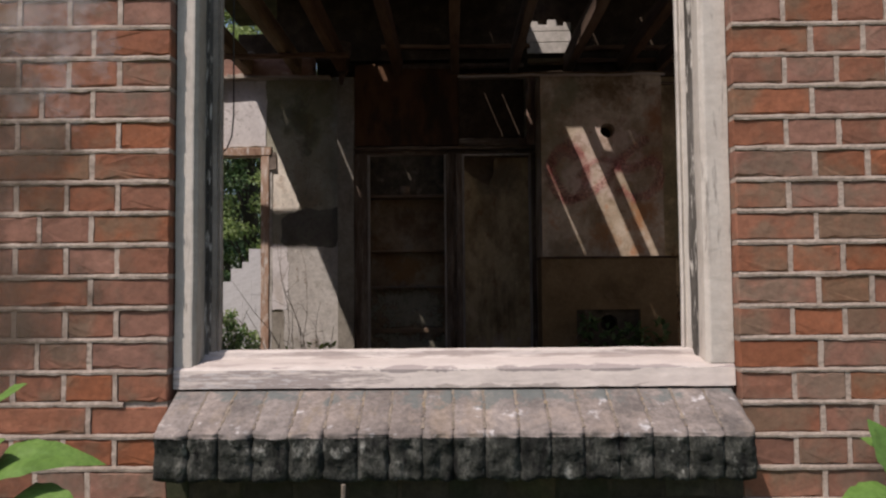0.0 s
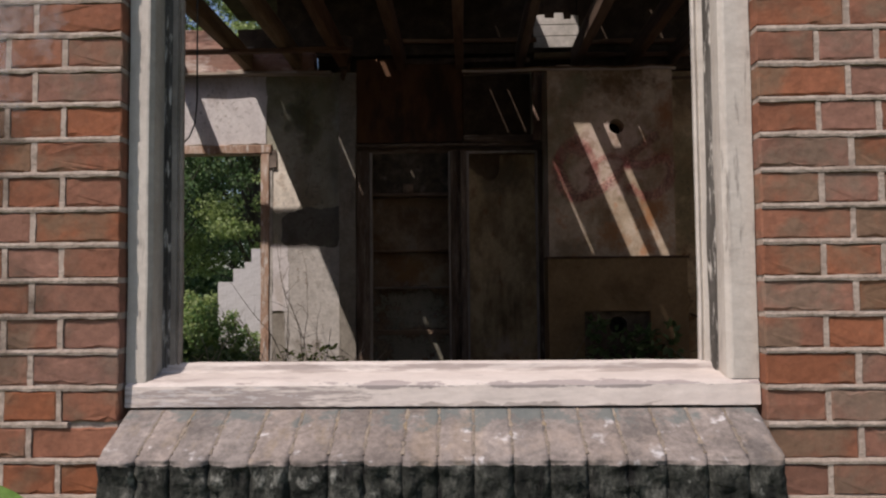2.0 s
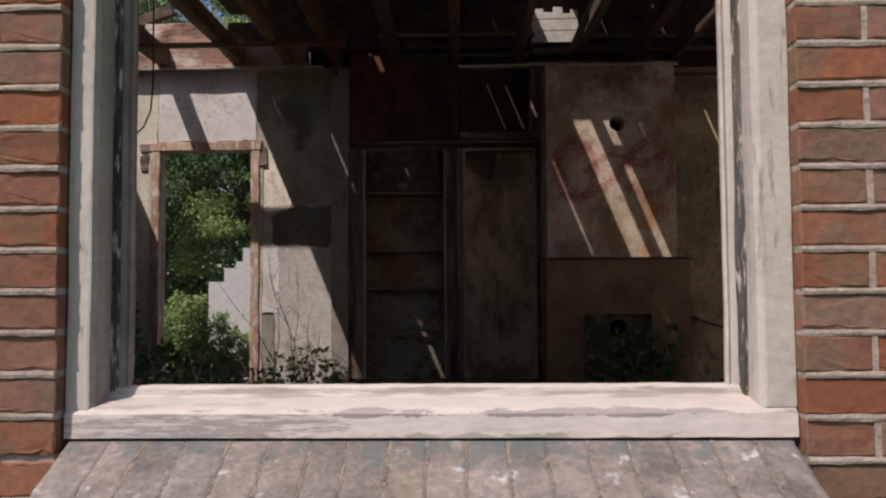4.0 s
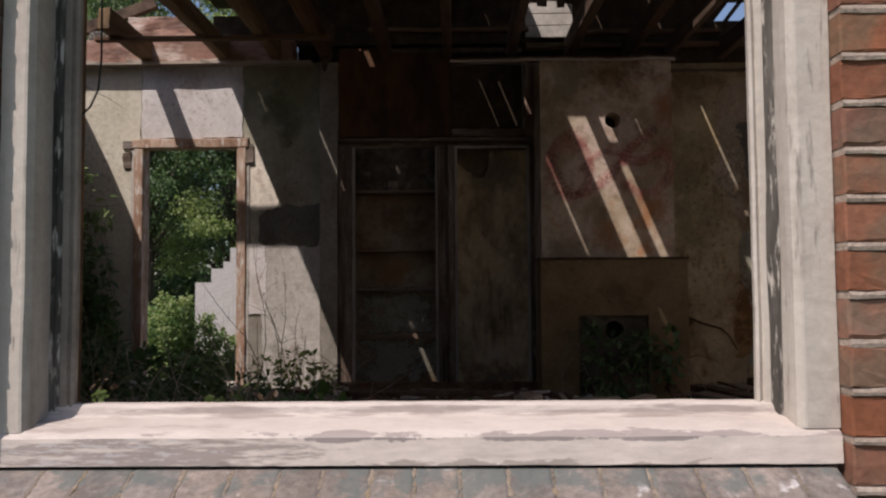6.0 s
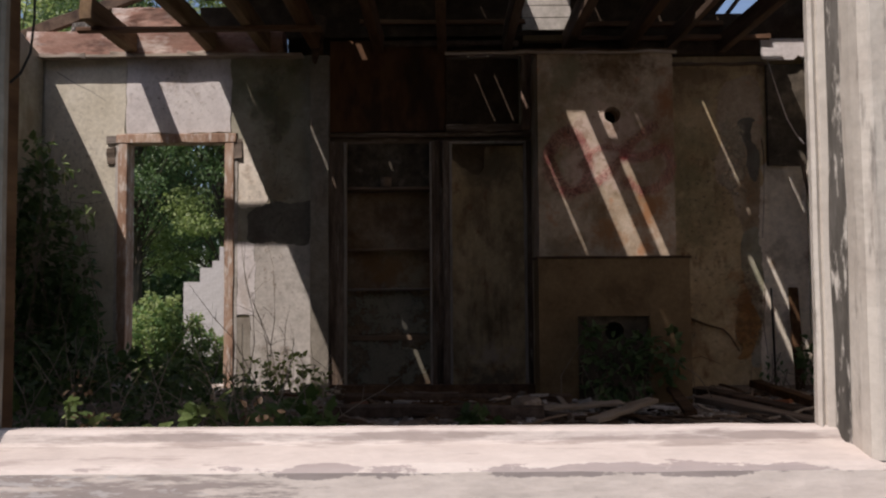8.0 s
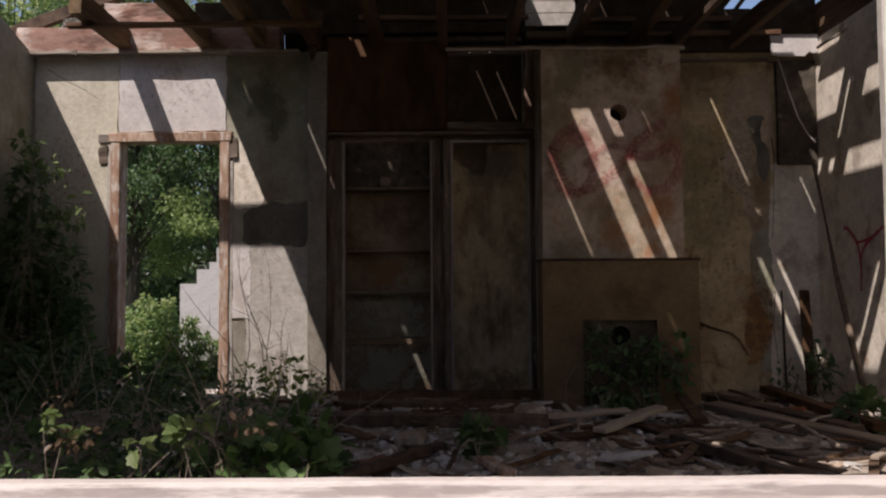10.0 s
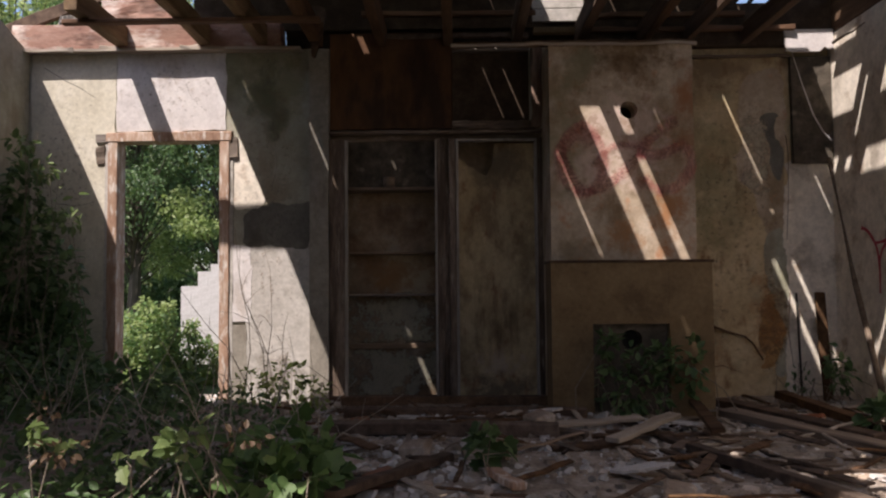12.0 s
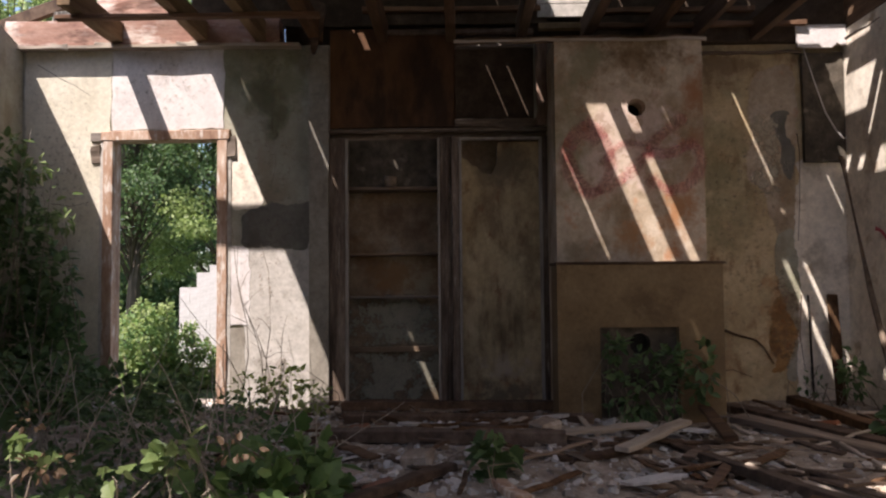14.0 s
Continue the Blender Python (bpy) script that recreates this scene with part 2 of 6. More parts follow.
BEAD = mat("grey_painted_bead", [(0.218, 0.190, 0.165), (0.376, 0.338, 0.297), (0.475, 0.429, 0.374)], 20, 0.75, 0.3, 60, stretch=(1, 1, 0.2), stain=((0.12, 0.085, 0.06), 16, 0.57, 0.8, (1, 1, 0.4)))
RUST = mat("rust_brown_panel", [(0.042, 0.021, 0.011), (0.098, 0.046, 0.022), (0.165, 0.080, 0.036)], 3, 0.8, 0.3, 50, stretch=(1, 1, 0.4), stain=((0.030, 0.018, 0.013), 4, 0.51, 0.8))
PLASTER_BREAST = mat("cream_plaster_smoke_stained", [(0.345, 0.265, 0.185), (0.455, 0.370, 0.280), (0.580, 0.492, 0.398)], 3.6, 0.95, 0.3, 40, grain=0.11,
                     stain=((0.215, 0.150, 0.082), 4.5, 0.53, 0.7, (1, 1, 0.5)), stain2=((0.44, 0.20, 0.095), 9, 0.61, 0.6))
PLASTER_ALCOVE = mat("brown_stained_plaster", [(0.370, 0.275, 0.160), (0.500, 0.392, 0.242), (0.610, 0.495, 0.325)], 3.2, 0.95, 0.3, 40, grain=0.11,
                     stain=((0.20, 0.11, 0.055), 8, 0.58, 0.8, (1, 1, 0.5)), stain2=((0.28, 0.275, 0.19), 2, 0.55, 0.6))
PLASTER_CLOSET = mat("mottled_closet_plaster", [(0.180, 0.122, 0.079), (0.270, 0.198, 0.134), (0.360, 0.286, 0.204)], 4.2, 0.95, 0.3, 40, grain=0.12,
                     stain=((0.19, 0.108, 0.058), 3.0, 0.52, 0.7), stain2=((0.36, 0.325, 0.265), 5, 0.57, 0.6))
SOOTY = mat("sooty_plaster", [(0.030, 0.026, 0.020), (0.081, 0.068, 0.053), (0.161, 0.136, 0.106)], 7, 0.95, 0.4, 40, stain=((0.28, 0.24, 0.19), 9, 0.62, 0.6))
PLASTER_DRAB = mat("drab_wallboard", [(0.407, 0.306, 0.169), (0.500, 0.385, 0.228), (0.590, 0.468, 0.290)], 4, 0.9, 0.3, 40, stretch=(1, 1, 0.7), grain=0.12,
                   stain=((0.20, 0.135, 0.078), 4.5, 0.51, 0.75, (1, 1, 0.7)), stain2=((0.24, 0.115, 0.058), 11, 0.59, 0.7, (1, 1, 0.8)))
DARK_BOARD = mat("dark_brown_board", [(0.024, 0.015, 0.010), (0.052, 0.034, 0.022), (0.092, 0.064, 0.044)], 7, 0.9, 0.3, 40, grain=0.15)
OCHRE = mat("ochre_clay", [(0.22, 0.12, 0.05), (0.36, 0.21, 0.09), (0.42, 0.28, 0.15)], 6, 0.95, 0.4, 40, stain=((0.12, 0.06, 0.035), 7, 0.58, 0.7))
WOOD_PALE = mat("pale_broken_wood", [(0.24, 0.19, 0.15), (0.38, 0.32, 0.26), (0.48, 0.42, 0.36)], 12, 0.85, 0.4, 60, stretch=(0.15, 1, 1), rnd=True)
SURROUND = mat("brown_board_surround", [(0.135, 0.090, 0.045), (0.185, 0.127, 0.067), (0.230, 0.163, 0.090)], 5, 0.8, 0.2, 50, grain=0.12, stain=((0.10, 0.065, 0.034), 3, 0.56, 0.5), stain2=((0.27, 0.20, 0.12), 7, 0.62, 0.4))
SOOT = mat("soot", [(0.012, 0.011, 0.010), (0.03, 0.027, 0.024), (0.06, 0.055, 0.05)], 8, 1.0, 0.6, 40)
EARTH = mat("earth_and_dust", [(0.175, 0.137, 0.108), (0.320, 0.266, 0.219), (0.525, 0.455, 0.397)], 7, 1.0, 1.0, 30, grain=0.2, stain=((0.32, 0.29, 0.26), 4, 0.58, 0.6))
RUBBLE = mat("rubble", [(0.158, 0.124, 0.100), (0.302, 0.254, 0.215), (0.557, 0.501, 0.453)], 5, 0.95, 0.6, 50, vary=0.45, island=True)
FLAKE = mat("plaster_flake", [(0.441, 0.416, 0.392), (0.609, 0.589, 0.571)], 8, 0.95, 0.3, 50, vary=0.25, island=True)
GRASS = mat("overgrown_ground", [(0.030, 0.045, 0.012), (0.060, 0.084, 0.024), (0.096, 0.120, 0.042)], 3, 1.0, 0.8, 20)
WHITEWALL = mat("whitewashed_blocks", [(0.428, 0.405, 0.400), (0.512, 0.488, 0.484), (0.558, 0.539, 0.535)], 5, 0.9, 0.4, 40, stain=((0.36, 0.33, 0.30), 6, 0.62, 0.6))
GRAFFITI = mat("faded_red_spray", [(0.42, 0.05, 0.07), (0.52, 0.10, 0.11)], 20, 0.8, 0.1, 60)
FRESH_SPRAY = mat("red_spray_paint", [(0.40, 0.05, 0.075), (0.5, 0.085, 0.11)], 30, 0.7, 0.1, 60)
gn, gl = GRAFFITI.node_tree.nodes, GRAFFITI.node_tree.links
g_clear, g_mix, g_noise, g_range = gn.new("ShaderNodeBsdfTransparent"), gn.new("ShaderNodeMixShader"), gn.new("ShaderNodeTexNoise"), gn.new("ShaderNodeMapRange")
g_noise.inputs["Scale"].default_value, g_noise.inputs["Detail"].default_value = 20.0, 8
g_range.inputs["From Min"].default_value, g_range.inputs["From Max"].default_value = 0.35, 0.65
g_range.inputs["To Min"].default_value, g_range.inputs["To Max"].default_value = 0.0, 0.30
gl.new(g_noise.outputs["Fac"], g_range.inputs["Value"])
gl.new(g_range.outputs[0], g_mix.inputs[0])
gl.new(g_clear.outputs[0], g_mix.inputs[1])
gl.new(gn["Principled BSDF"].outputs[0], g_mix.inputs[2])
gl.new(g_mix.outputs[0], gn["Material Output"].inputs[0])
def stain_mat(name, colour, amount, scale, stretch=(1, 1, 1), low=0.36, edge=1.6):
    """A thin stain: patchy, fading to nothing towards the edges of its sheet."""
    m = mat(name, [tuple(0.8 * c for c in colour), colour], 12, 0.95, 0.2, 50, grain=0.15)
    n, l = m.node_tree.nodes, m.node_tree.links
    tc, mp, no, ra = n.new("ShaderNodeTexCoord"), n.new("ShaderNodeMapping"), n.new("ShaderNodeTexNoise"), n.new("ShaderNodeMapRange")
    sep, clear, mix = n.new("ShaderNodeSeparateXYZ"), n.new("ShaderNodeBsdfTransparent"), n.new("ShaderNodeMixShader")
    mp.inputs["Scale"].default_value = stretch
    l.new(tc.outputs["Object"], mp.inputs["Vector"])
    no.inputs["Scale"].default_value, no.inputs["Detail"].default_value, no.inputs["Roughness"].default_value = scale, 8, 0.7
    l.new(mp.outputs[0], no.inputs["Vector"])
    l.new(tc.outputs["Generated"], sep.inputs[0])

    def calc(op, a, b):
        k = n.new("ShaderNodeMath")
        k.operation = op
        for q, v in enumerate((a, b)):
            if isinstance(v, float):
                k.inputs[q].default_value = v
            else:
                l.new(v, k.inputs[q])
        return k.outputs[0]

    dx = calc("POWER", calc("ABSOLUTE", calc("SUBTRACT", sep.outputs[0], 0.5), 0.0), 2.0)
    dz = calc("POWER", calc("ABSOLUTE", calc("SUBTRACT", sep.outputs[2], 0.5), 0.0), 2.0)
    fade = calc("MULTIPLY", calc("ADD", dx, dz), edge)
    l.new(calc("SUBTRACT", no.outputs["Fac"], fade), ra.inputs["Value"])
    ra.inputs["From Min"].default_value, ra.inputs["From Max"].default_value = low - 0.02, low + 0.16
    ra.inputs["To Max"].default_value = amount
    l.new(ra.outputs[0], mix.inputs[0])
    l.new(clear.outputs[0], mix.inputs[1])
    l.new(n["Principled BSDF"].outputs[0], mix.inputs[2])
    l.new(mix.outputs[0], n["Material Output"].inputs[0])
    return m


def patch(m, x0, x1, z0, z1, colour, amount, scale, low=0.36, edge=1.6, stretch=(1, 1, 1), soft=0.18):
    """Soak a stain or tint into a material over part of an upright wall: patchy, fading out towards its edges."""
    n, l = m.node_tree.nodes, m.node_tree.links
    base = n["Principled BSDF"].inputs["Base Color"]
    before = base.links[0].from_socket
    tc, mp, no, ra, sep, mx = (n.new(k) for k in ("ShaderNodeTexCoord", "ShaderNodeMapping", "ShaderNodeTexNoise", "ShaderNodeMapRange", "ShaderNodeSeparateXYZ", "ShaderNodeMix"))
    mp.inputs["Scale"].default_value, mp.inputs["Location"].default_value = stretch, (x0 * 7, 3.0, z0 * 5)
    l.new(tc.outputs["Object"], mp.inputs["Vector"])
    l.new(mp.outputs[0], no.inputs["Vector"])
    l.new(tc.outputs["Object"], sep.inputs[0])
    no.inputs["Scale"].default_value, no.inputs["Detail"].default_value, no.inputs["Roughness"].default_value = scale, 8, 0.68
    value = no.outputs["Fac"]
    for axis, a, b in ((0, x0, x1), (2, z0, z1)):
        away, square, less = n.new("ShaderNodeMapRange"), n.new("ShaderNodeMath"), n.new("ShaderNodeMath")
        away.clamp = False
        away.inputs["From Min"].default_value, away.inputs["From Max"].default_value = a, b
        away.inputs["To Min"].default_value, away.inputs["To Max"].default_value = -0.5, 0.5
        l.new(sep.outputs[axis], away.inputs["Value"])
        square.operation, less.operation = "MULTIPLY", "MULTIPLY_ADD"
        l.new(away.outputs[0], square.inputs[0])
        l.new(away.outputs[0], square.inputs[1])
        l.new(square.outputs[0], less.inputs[0])
        less.inputs[1].default_value = -edge
        l.new(value, less.inputs[2])
        value = less.outputs[0]
    l.new(value, ra.inputs["Value"])
    ra.inputs["From Min"].default_value, ra.inputs["From Max"].default_value, ra.inputs["To Max"].default_value = low - 0.02, low - 0.02 + soft, amount
    mx.data_type = "RGBA"
    l.new(ra.outputs[0], mx.inputs[0])
    l.new(before, mx.inputs[6])
    mx.inputs[7].default_value = (*colour, 1)
    l.new(mx.outputs[2], base)


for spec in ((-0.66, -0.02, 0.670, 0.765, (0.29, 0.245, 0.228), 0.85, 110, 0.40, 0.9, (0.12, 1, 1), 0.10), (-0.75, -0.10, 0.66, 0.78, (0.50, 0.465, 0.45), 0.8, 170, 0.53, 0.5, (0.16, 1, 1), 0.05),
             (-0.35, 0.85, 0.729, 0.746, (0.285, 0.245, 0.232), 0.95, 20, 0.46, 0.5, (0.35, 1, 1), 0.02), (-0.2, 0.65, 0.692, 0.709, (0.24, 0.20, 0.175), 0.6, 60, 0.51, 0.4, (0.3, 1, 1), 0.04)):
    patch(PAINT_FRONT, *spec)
for spec in ((-0.35, 0.85, 0.731, 0.7440, (0.285, 0.245, 0.232), 0.95, 20, 0.46, 0.5, (0.35, 1, 1), 0.02), (-0.8, 0.8, 0.7525, 0.7690, (0.255, 0.212, 0.190), 0.8, 45, 0.42, 0.5, (0.12, 1, 1), 0.10),
             (-0.78, -0.20, 0.735, 0.757, (0.285, 0.24, 0.22), 0.6, 60, 0.47, 0.6, (0.15, 1, 1), 0.1)):
    patch(PAINT, *spec)
for spec in ((-0.6, 0.7, 0.672, 0.705, (0.100, 0.118, 0.114), 0.75, 18, 0.45, 0.4, (1, 1, 1), 0.10), (-0.2, 0.7, 0.632, 0.672, (0.285, 0.232, 0.195), 0.6, 22, 0.46, 0.6), (-0.6, 0.1, 0.63, 0.69, (0.24, 0.185, 0.120), 0.6, 24, 0.52, 0.4, (1, 0.4, 0.4))):
    patch(SILL, *spec)
# the first, pale pink one whitens the breast where the sun patches fall
for spec in ((0.76, 1.74, 1.35, 2.55, (0.62, 0.49, 0.44), 0.6, 7), (0.66, 1.80, 2.20, 2.90, (0.19, 0.125, 0.07), 0.75, 6), (0.62, 1.10, 1.25, 2.75, (0.21, 0.195, 0.11), 0.6, 5),
             (1.30, 1.80, 1.05, 1.80, (0.36, 0.165, 0.07), 0.8, 8), (1.0, 1.5, 1.05, 1.50, (0.34, 0.17, 0.075), 0.7, 10), (1.55, 1.85, 1.5, 2.7, (0.27, 0.14, 0.07), 0.7, 7),
             (0.7, 1.2, 1.0, 1.4, (0.20, 0.15, 0.085), 0.6, 6), (0.70, 1.25, 2.15, 2.75, (0.20, 0.185, 0.115), 0.75, 5), (0.9, 1.8, 2.35, 2.75, (0.13, 0.080, 0.042), 0.8, 9, 0.42, 0.9),
             (0.74, 1.76, 1.3, 2.65, (0.20, 0.115, 0.06), 0.45, 11, 0.54, 0.3, (1, 1, 1), 0.06), (1.55, 1.80, 1.9, 2.7, (0.30, 0.13, 0.06), 0.7, 8)):
    patch(PLASTER_BREAST, *spec)
for spec in ((-1.75, -0.8, 2.15, 2.95, (0.17, 0.165, 0.095), 0.75, 4), (-3.3, -1.3, 2.52, 2.95, (0.20, 0.185, 0.125), 0.7, 6), (-1.5, -0.9, 1.5, 2.5, (0.27, 0.265, 0.19), 0.5, 5, 0.36, 1.6, (1, 1, 0.3))):
    patch(PLASTER, *spec)
for spec in ((1.6, 2.45, 0.8, 2.7, (0.22, 0.205, 0.115), 0.7, 4), (1.6, 2.5, 2.25, 2.95, (0.19, 0.125, 0.07), 0.8, 5), (1.70, 2.2, 0.0, 0.9, (0.30, 0.15, 0.07), 0.7, 8), (2.2, 2.75, 0.1, 1.3, (0.36, 0.19, 0.085), 0.8, 9)):
    patch(PLASTER_ALCOVE, *spec)
for spec in ((-0.85, 0.06, 0.88, 1.28, (0.24, 0.135, 0.06), 0.8, 6), (-0.45, 0.05, 0.85, 1.22, (0.36, 0.31, 0.21), 0.7, 8), (-0.85, 0.10, 1.2, 1.75, (0.13, 0.08, 0.05), 0.7, 5)):
    patch(PLASTER_CLOSET, *spec)
for spec in ((0.02, 0.80, 1.6, 2.2, (0.16, 0.125, 0.08), 0.7, 5), (0.05, 0.80, 0.0, 0.45, (0.13, 0.10, 0.075), 0.8, 8), (0.1, 0.7, 0.25, 0.6, (0.50, 0.40, 0.33), 0.6, 9), (0.5, 0.78, 0.2, 2.0, (0.20, 0.14, 0.08), 0.65, 6)):
    patch(PLASTER_DRAB, *spec)


STAIN_RUST = stain_mat("rust_stain", (0.34, 0.17, 0.07), 0.65, 14)
STAIN_SMOKE = stain_mat("smoke_stain", (0.18, 0.118, 0.066), 0.42, 7)
STAIN_DRIP = stain_mat("brown_run", (0.22, 0.155, 0.095), 0.38, 14, (1, 1, 0.12))
STAIN_ALGAE = stain_mat("green_algae", (0.20, 0.195, 0.10), 0.5, 5)
STAIN_SALT = stain_mat("white_salts", (0.50, 0.47, 0.46), 0.3, 16)
STAIN_PIT = stain_mat("pitted_spots", (0.30, 0.235, 0.175), 0.75, 24, low=0.545, edge=0.35)
STAIN_GRIME = stain_mat("brown_grime", (0.105, 0.076, 0.055), 0.62, 5)
STAIN_LIME = stain_mat("grey_green_limewash", (0.36, 0.345, 0.275), 0.75, 6, low=0.30, edge=0.7)
STAIN_CREAM = stain_mat("cream_limewash_remains", (0.60, 0.53, 0.41), 0.7, 11)
BARK = mat("bark", [(0.05, 0.04, 0.03), (0.10, 0.08, 0.065)], 12, 0.95, 0.8, 30, stretch=(1, 1, 0.2))
TWIG = mat("dry_twig", [(0.15, 0.12, 0.092), (0.29, 0.245, 0.20)], 20, 0.9, 0.3, 60)
STEM = mat("dry_grey_stem", [(0.27, 0.235, 0.195), (0.46, 0.415, 0.36)], 20, 0.9, 0.3, 60)
LEAF = leaf_mat("green_leaf", [(0.045, 0.088, 0.030), (0.080, 0.145, 0.052), (0.135, 0.210, 0.088)])
# brighter leaf for plants in sun, part of the sunlight in its colour
LEAF_SUN = leaf_mat("yellowish_sunlit_leaf", [(0.075, 0.118, 0.038), (0.135, 0.192, 0.070), (0.210, 0.270, 0.118)], 0.4)
LEAF_WEED = leaf_mat("weed_leaf", [(0.070, 0.135, 0.040), (0.125, 0.215, 0.072), (0.195, 0.300, 0.118)], 0.4)
LEAF_TREE = leaf_mat("tree_leaf", [(0.119, 0.167, 0.049), (0.200, 0.265, 0.086), (0.302, 0.362, 0.146)], 0.45)
# leaf darkened in its colour, for crowns and hedge that stand in shade
LEAF_SHADED = leaf_mat("shaded_green_leaf", [(0.040, 0.074, 0.025), (0.070, 0.122, 0.041), (0.114, 0.178, 0.070)])
LEAF_BRIGHT = mat("bright_green_leaf", [(0.065, 0.126, 0.024), (0.088, 0.167, 0.034), (0.122, 0.204, 0.051)], 16, 0.45, 0.6, 60, grain=0.15)
LEAF_DRY = leaf_mat("dead_leaf", [(0.059, 0.034, 0.019), (0.112, 0.074, 0.044)], 0.2)


# ---- mesh helpers ----
def obj(name, bm, material, parent=None, label="", smooth=False):
    me = bpy.data.meshes.new(name)
    bm.to_mesh(me)
    bm.free()
    if smooth:
        me.polygons.foreach_set("use_smooth", [True] * len(me.polygons))
    for m in material if isinstance(material, (list, tuple)) else (material,):
        me.materials.append(m)
    ob = new(name, me)
    ob.parent = parent
    return tagged(ob, label)


def part(name, bm, material, parent, label=""):
    return obj(name, bm, material, parent, label)


def thing(name, label, category, group="", kind="", at=(0, 0, 0)):
    ob = new(name)
    ob.location = at
    ob.empty_display_size = 0.1
    return tagged(ob, label, category, group, kind)


def solid(*boxes, bevel=0.0, rough=0.0, cuts=0):
    """Boxes (x0, x1, y0, y1, z0, z1) in one bmesh; bevelled edges; rough: metres of unevenness."""
    bm = bmesh.new()
    for x0, x1, y0, y1, z0, z1 in boxes:
        v = [bm.verts.new((x, y, z)) for z in (z0, z1) for y in (y0, y1) for x in (x0, x1)]
        for f in ((0, 2, 3, 1), (4, 5, 7, 6), (0, 1, 5, 4), (2, 6, 7, 3), (0, 4, 6, 2), (1, 3, 7, 5)):
            bm.faces.new([v[k] for k in f])
    if cuts:
        bmesh.ops.subdivide_edges(bm, edges=[e for e in bm.edges if e.calc_length() > 0.12], cuts=cuts, use_grid_fill=True)
    if bevel:
        bmesh.ops.bevel(bm, geom=[e for e in bm.edges if e.calc_face_angle(0) > 0.5], offset=bevel, segments=1, affect="EDGES")
    if rough:
        for v in bm.verts:
            v.co += Vector([noise.noise(v.co * 9 + Vector((k * 31.7, 5, 9))) * rough for k in range(3)])
    return bm


def prism(outline, y0, y1):
    """An outline in x and z, given depth from y0 to y1."""
    bm = bmesh.new()
    a = [bm.verts.new((x, y0, z)) for x, z in outline]
    b = [bm.verts.new((x, y1, z)) for x, z in outline]
    n = len(a)
    bm.faces.new(a)
    bm.faces.new(b[::-1])
    for k in range(n):
        bm.faces.new((a[k], b[k], b[(k + 1) % n], a[(k + 1) % n]))
    bmesh.ops.recalc_face_normals(bm, faces=bm.faces)
    return bm


def sweep(bm, pts, r0, r1, sides=5):
    """A tapering tube along points."""
    pts = [Vector(p) for p in pts]
    rings = []
    for k, p in enumerate(pts):
        way = (pts[min(k + 1, len(pts) - 1)] - pts[max(k - 1, 0)]).normalized()
        q = way.to_track_quat("Z", "Y")
        r = r0 + (r1 - r0) * k / (len(pts) - 1)
        rings.append([bm.verts.new(p + q @ Vector((r * math.cos(a * math.tau / sides), r * math.sin(a * math.tau / sides), 0))) for a in range(sides)])
    for a, b in zip(rings, rings[1:]):
        for k in range(sides):
            bm.faces.new((a[k], a[(k + 1) % sides], b[(k + 1) % sides], b[k]))
    bm.faces.new(rings[0][::-1])
    bm.faces.new(rings[-1])
    return bm


def ragged(x0, x1, z0, z1, rng, step=0.03, amp=0.02):
    """A torn outline round a rectangle: broad waves and fine nibbles."""
    pts = []
    off = rng.uniform(0, 90)
    for (ax, az), (bx, bz) in (((x0, z0), (x1, z0)), ((x1, z0), (x1, z1)), ((x1, z1), (x0, z1)), ((x0, z1), (x0, z0))):
        n = max(1, int(math.hypot(bx - ax, bz - az) / step))
        for k in range(n):
            x, z = ax + (bx - ax) * k / n, az + (bz - az) * k / n
            p = Vector((x * 5, z * 5, off))
            pts.append((x + amp * (0.9 * noise.noise(p) + 0.5 * noise.noise(p * 4)), z + amp * (0.9 * noise.noise(p + Vector((0, 0, 9))) + 0.5 * noise.noise(p * 4 + Vector((0, 0, 9))))))
    return pts


def torn(ctrl, seed, amp=0.012):
    """A torn closed outline: a smooth loop through a few points, nibbled."""
    P = [Vector(p) for p in ctrl]
    n = len(P)
    out = []
    for k in range(n):
        p0, p1, p2, p3 = P[k - 1], P[k], P[(k + 1) % n], P[(k + 2) % n]
        m = max(3, int((p2 - p1).length / 0.018))
        for q in range(m):
            u = q / m
            p = 0.5 * ((2 * p1) + (p2 - p0) * u + (2 * p0 - 5 * p1 + 4 * p2 - p3) * u * u + (3 * p1 - p0 - 3 * p2 + p3) * u ** 3)
            w = Vector((p.x * 9, p.y * 9, seed * 7.3))
            out.append((p.x + amp * (1.3 * noise.noise(w) + 0.9 * noise.noise(w * 3.7)), p.y + amp * (1.3 * noise.noise(w + Vector((0, 0, 40))) + 0.9 * noise.noise(w * 3.7 + Vector((0, 0, 40))))))
    return out


def stain(x0, x1, z0, z1, y, material, parent, label=""):
    """A sheet of stain just in front of the upright plane y."""
    bm = bmesh.new()
    bm.faces.new([bm.verts.new(p) for p in ((x0, y, z0), (x1, y, z0), (x1, y, z1), (x0, y, z1))])
    return part("stain", bm, material, parent, label)


LOBED = [(0, 0), (0.18, -0.07), (0.40, 0.02), (0.50, 0.22), (0.40, 0.40), (0.43, 0.58), (0.26, 0.72), (0.13, 0.86), (0, 1.0)]
BROAD = [(0, 0), (0.10, -0.06), (0.26, -0.08), (0.40, -0.01), (0.47, 0.10), (0.46, 0.20), (0.38, 0.29), (0.44, 0.35), (0.50, 0.45), (0.49, 0.56), (0.40, 0.64), (0.28, 0.66), (0.24, 0.76), (0.15, 0.89), (0.06, 0.97), (0, 1.0)]
OVAL = [(0, 0), (0.24, 0.22), (0.30, 0.48), (0.17, 0.78), (0, 1.0)]


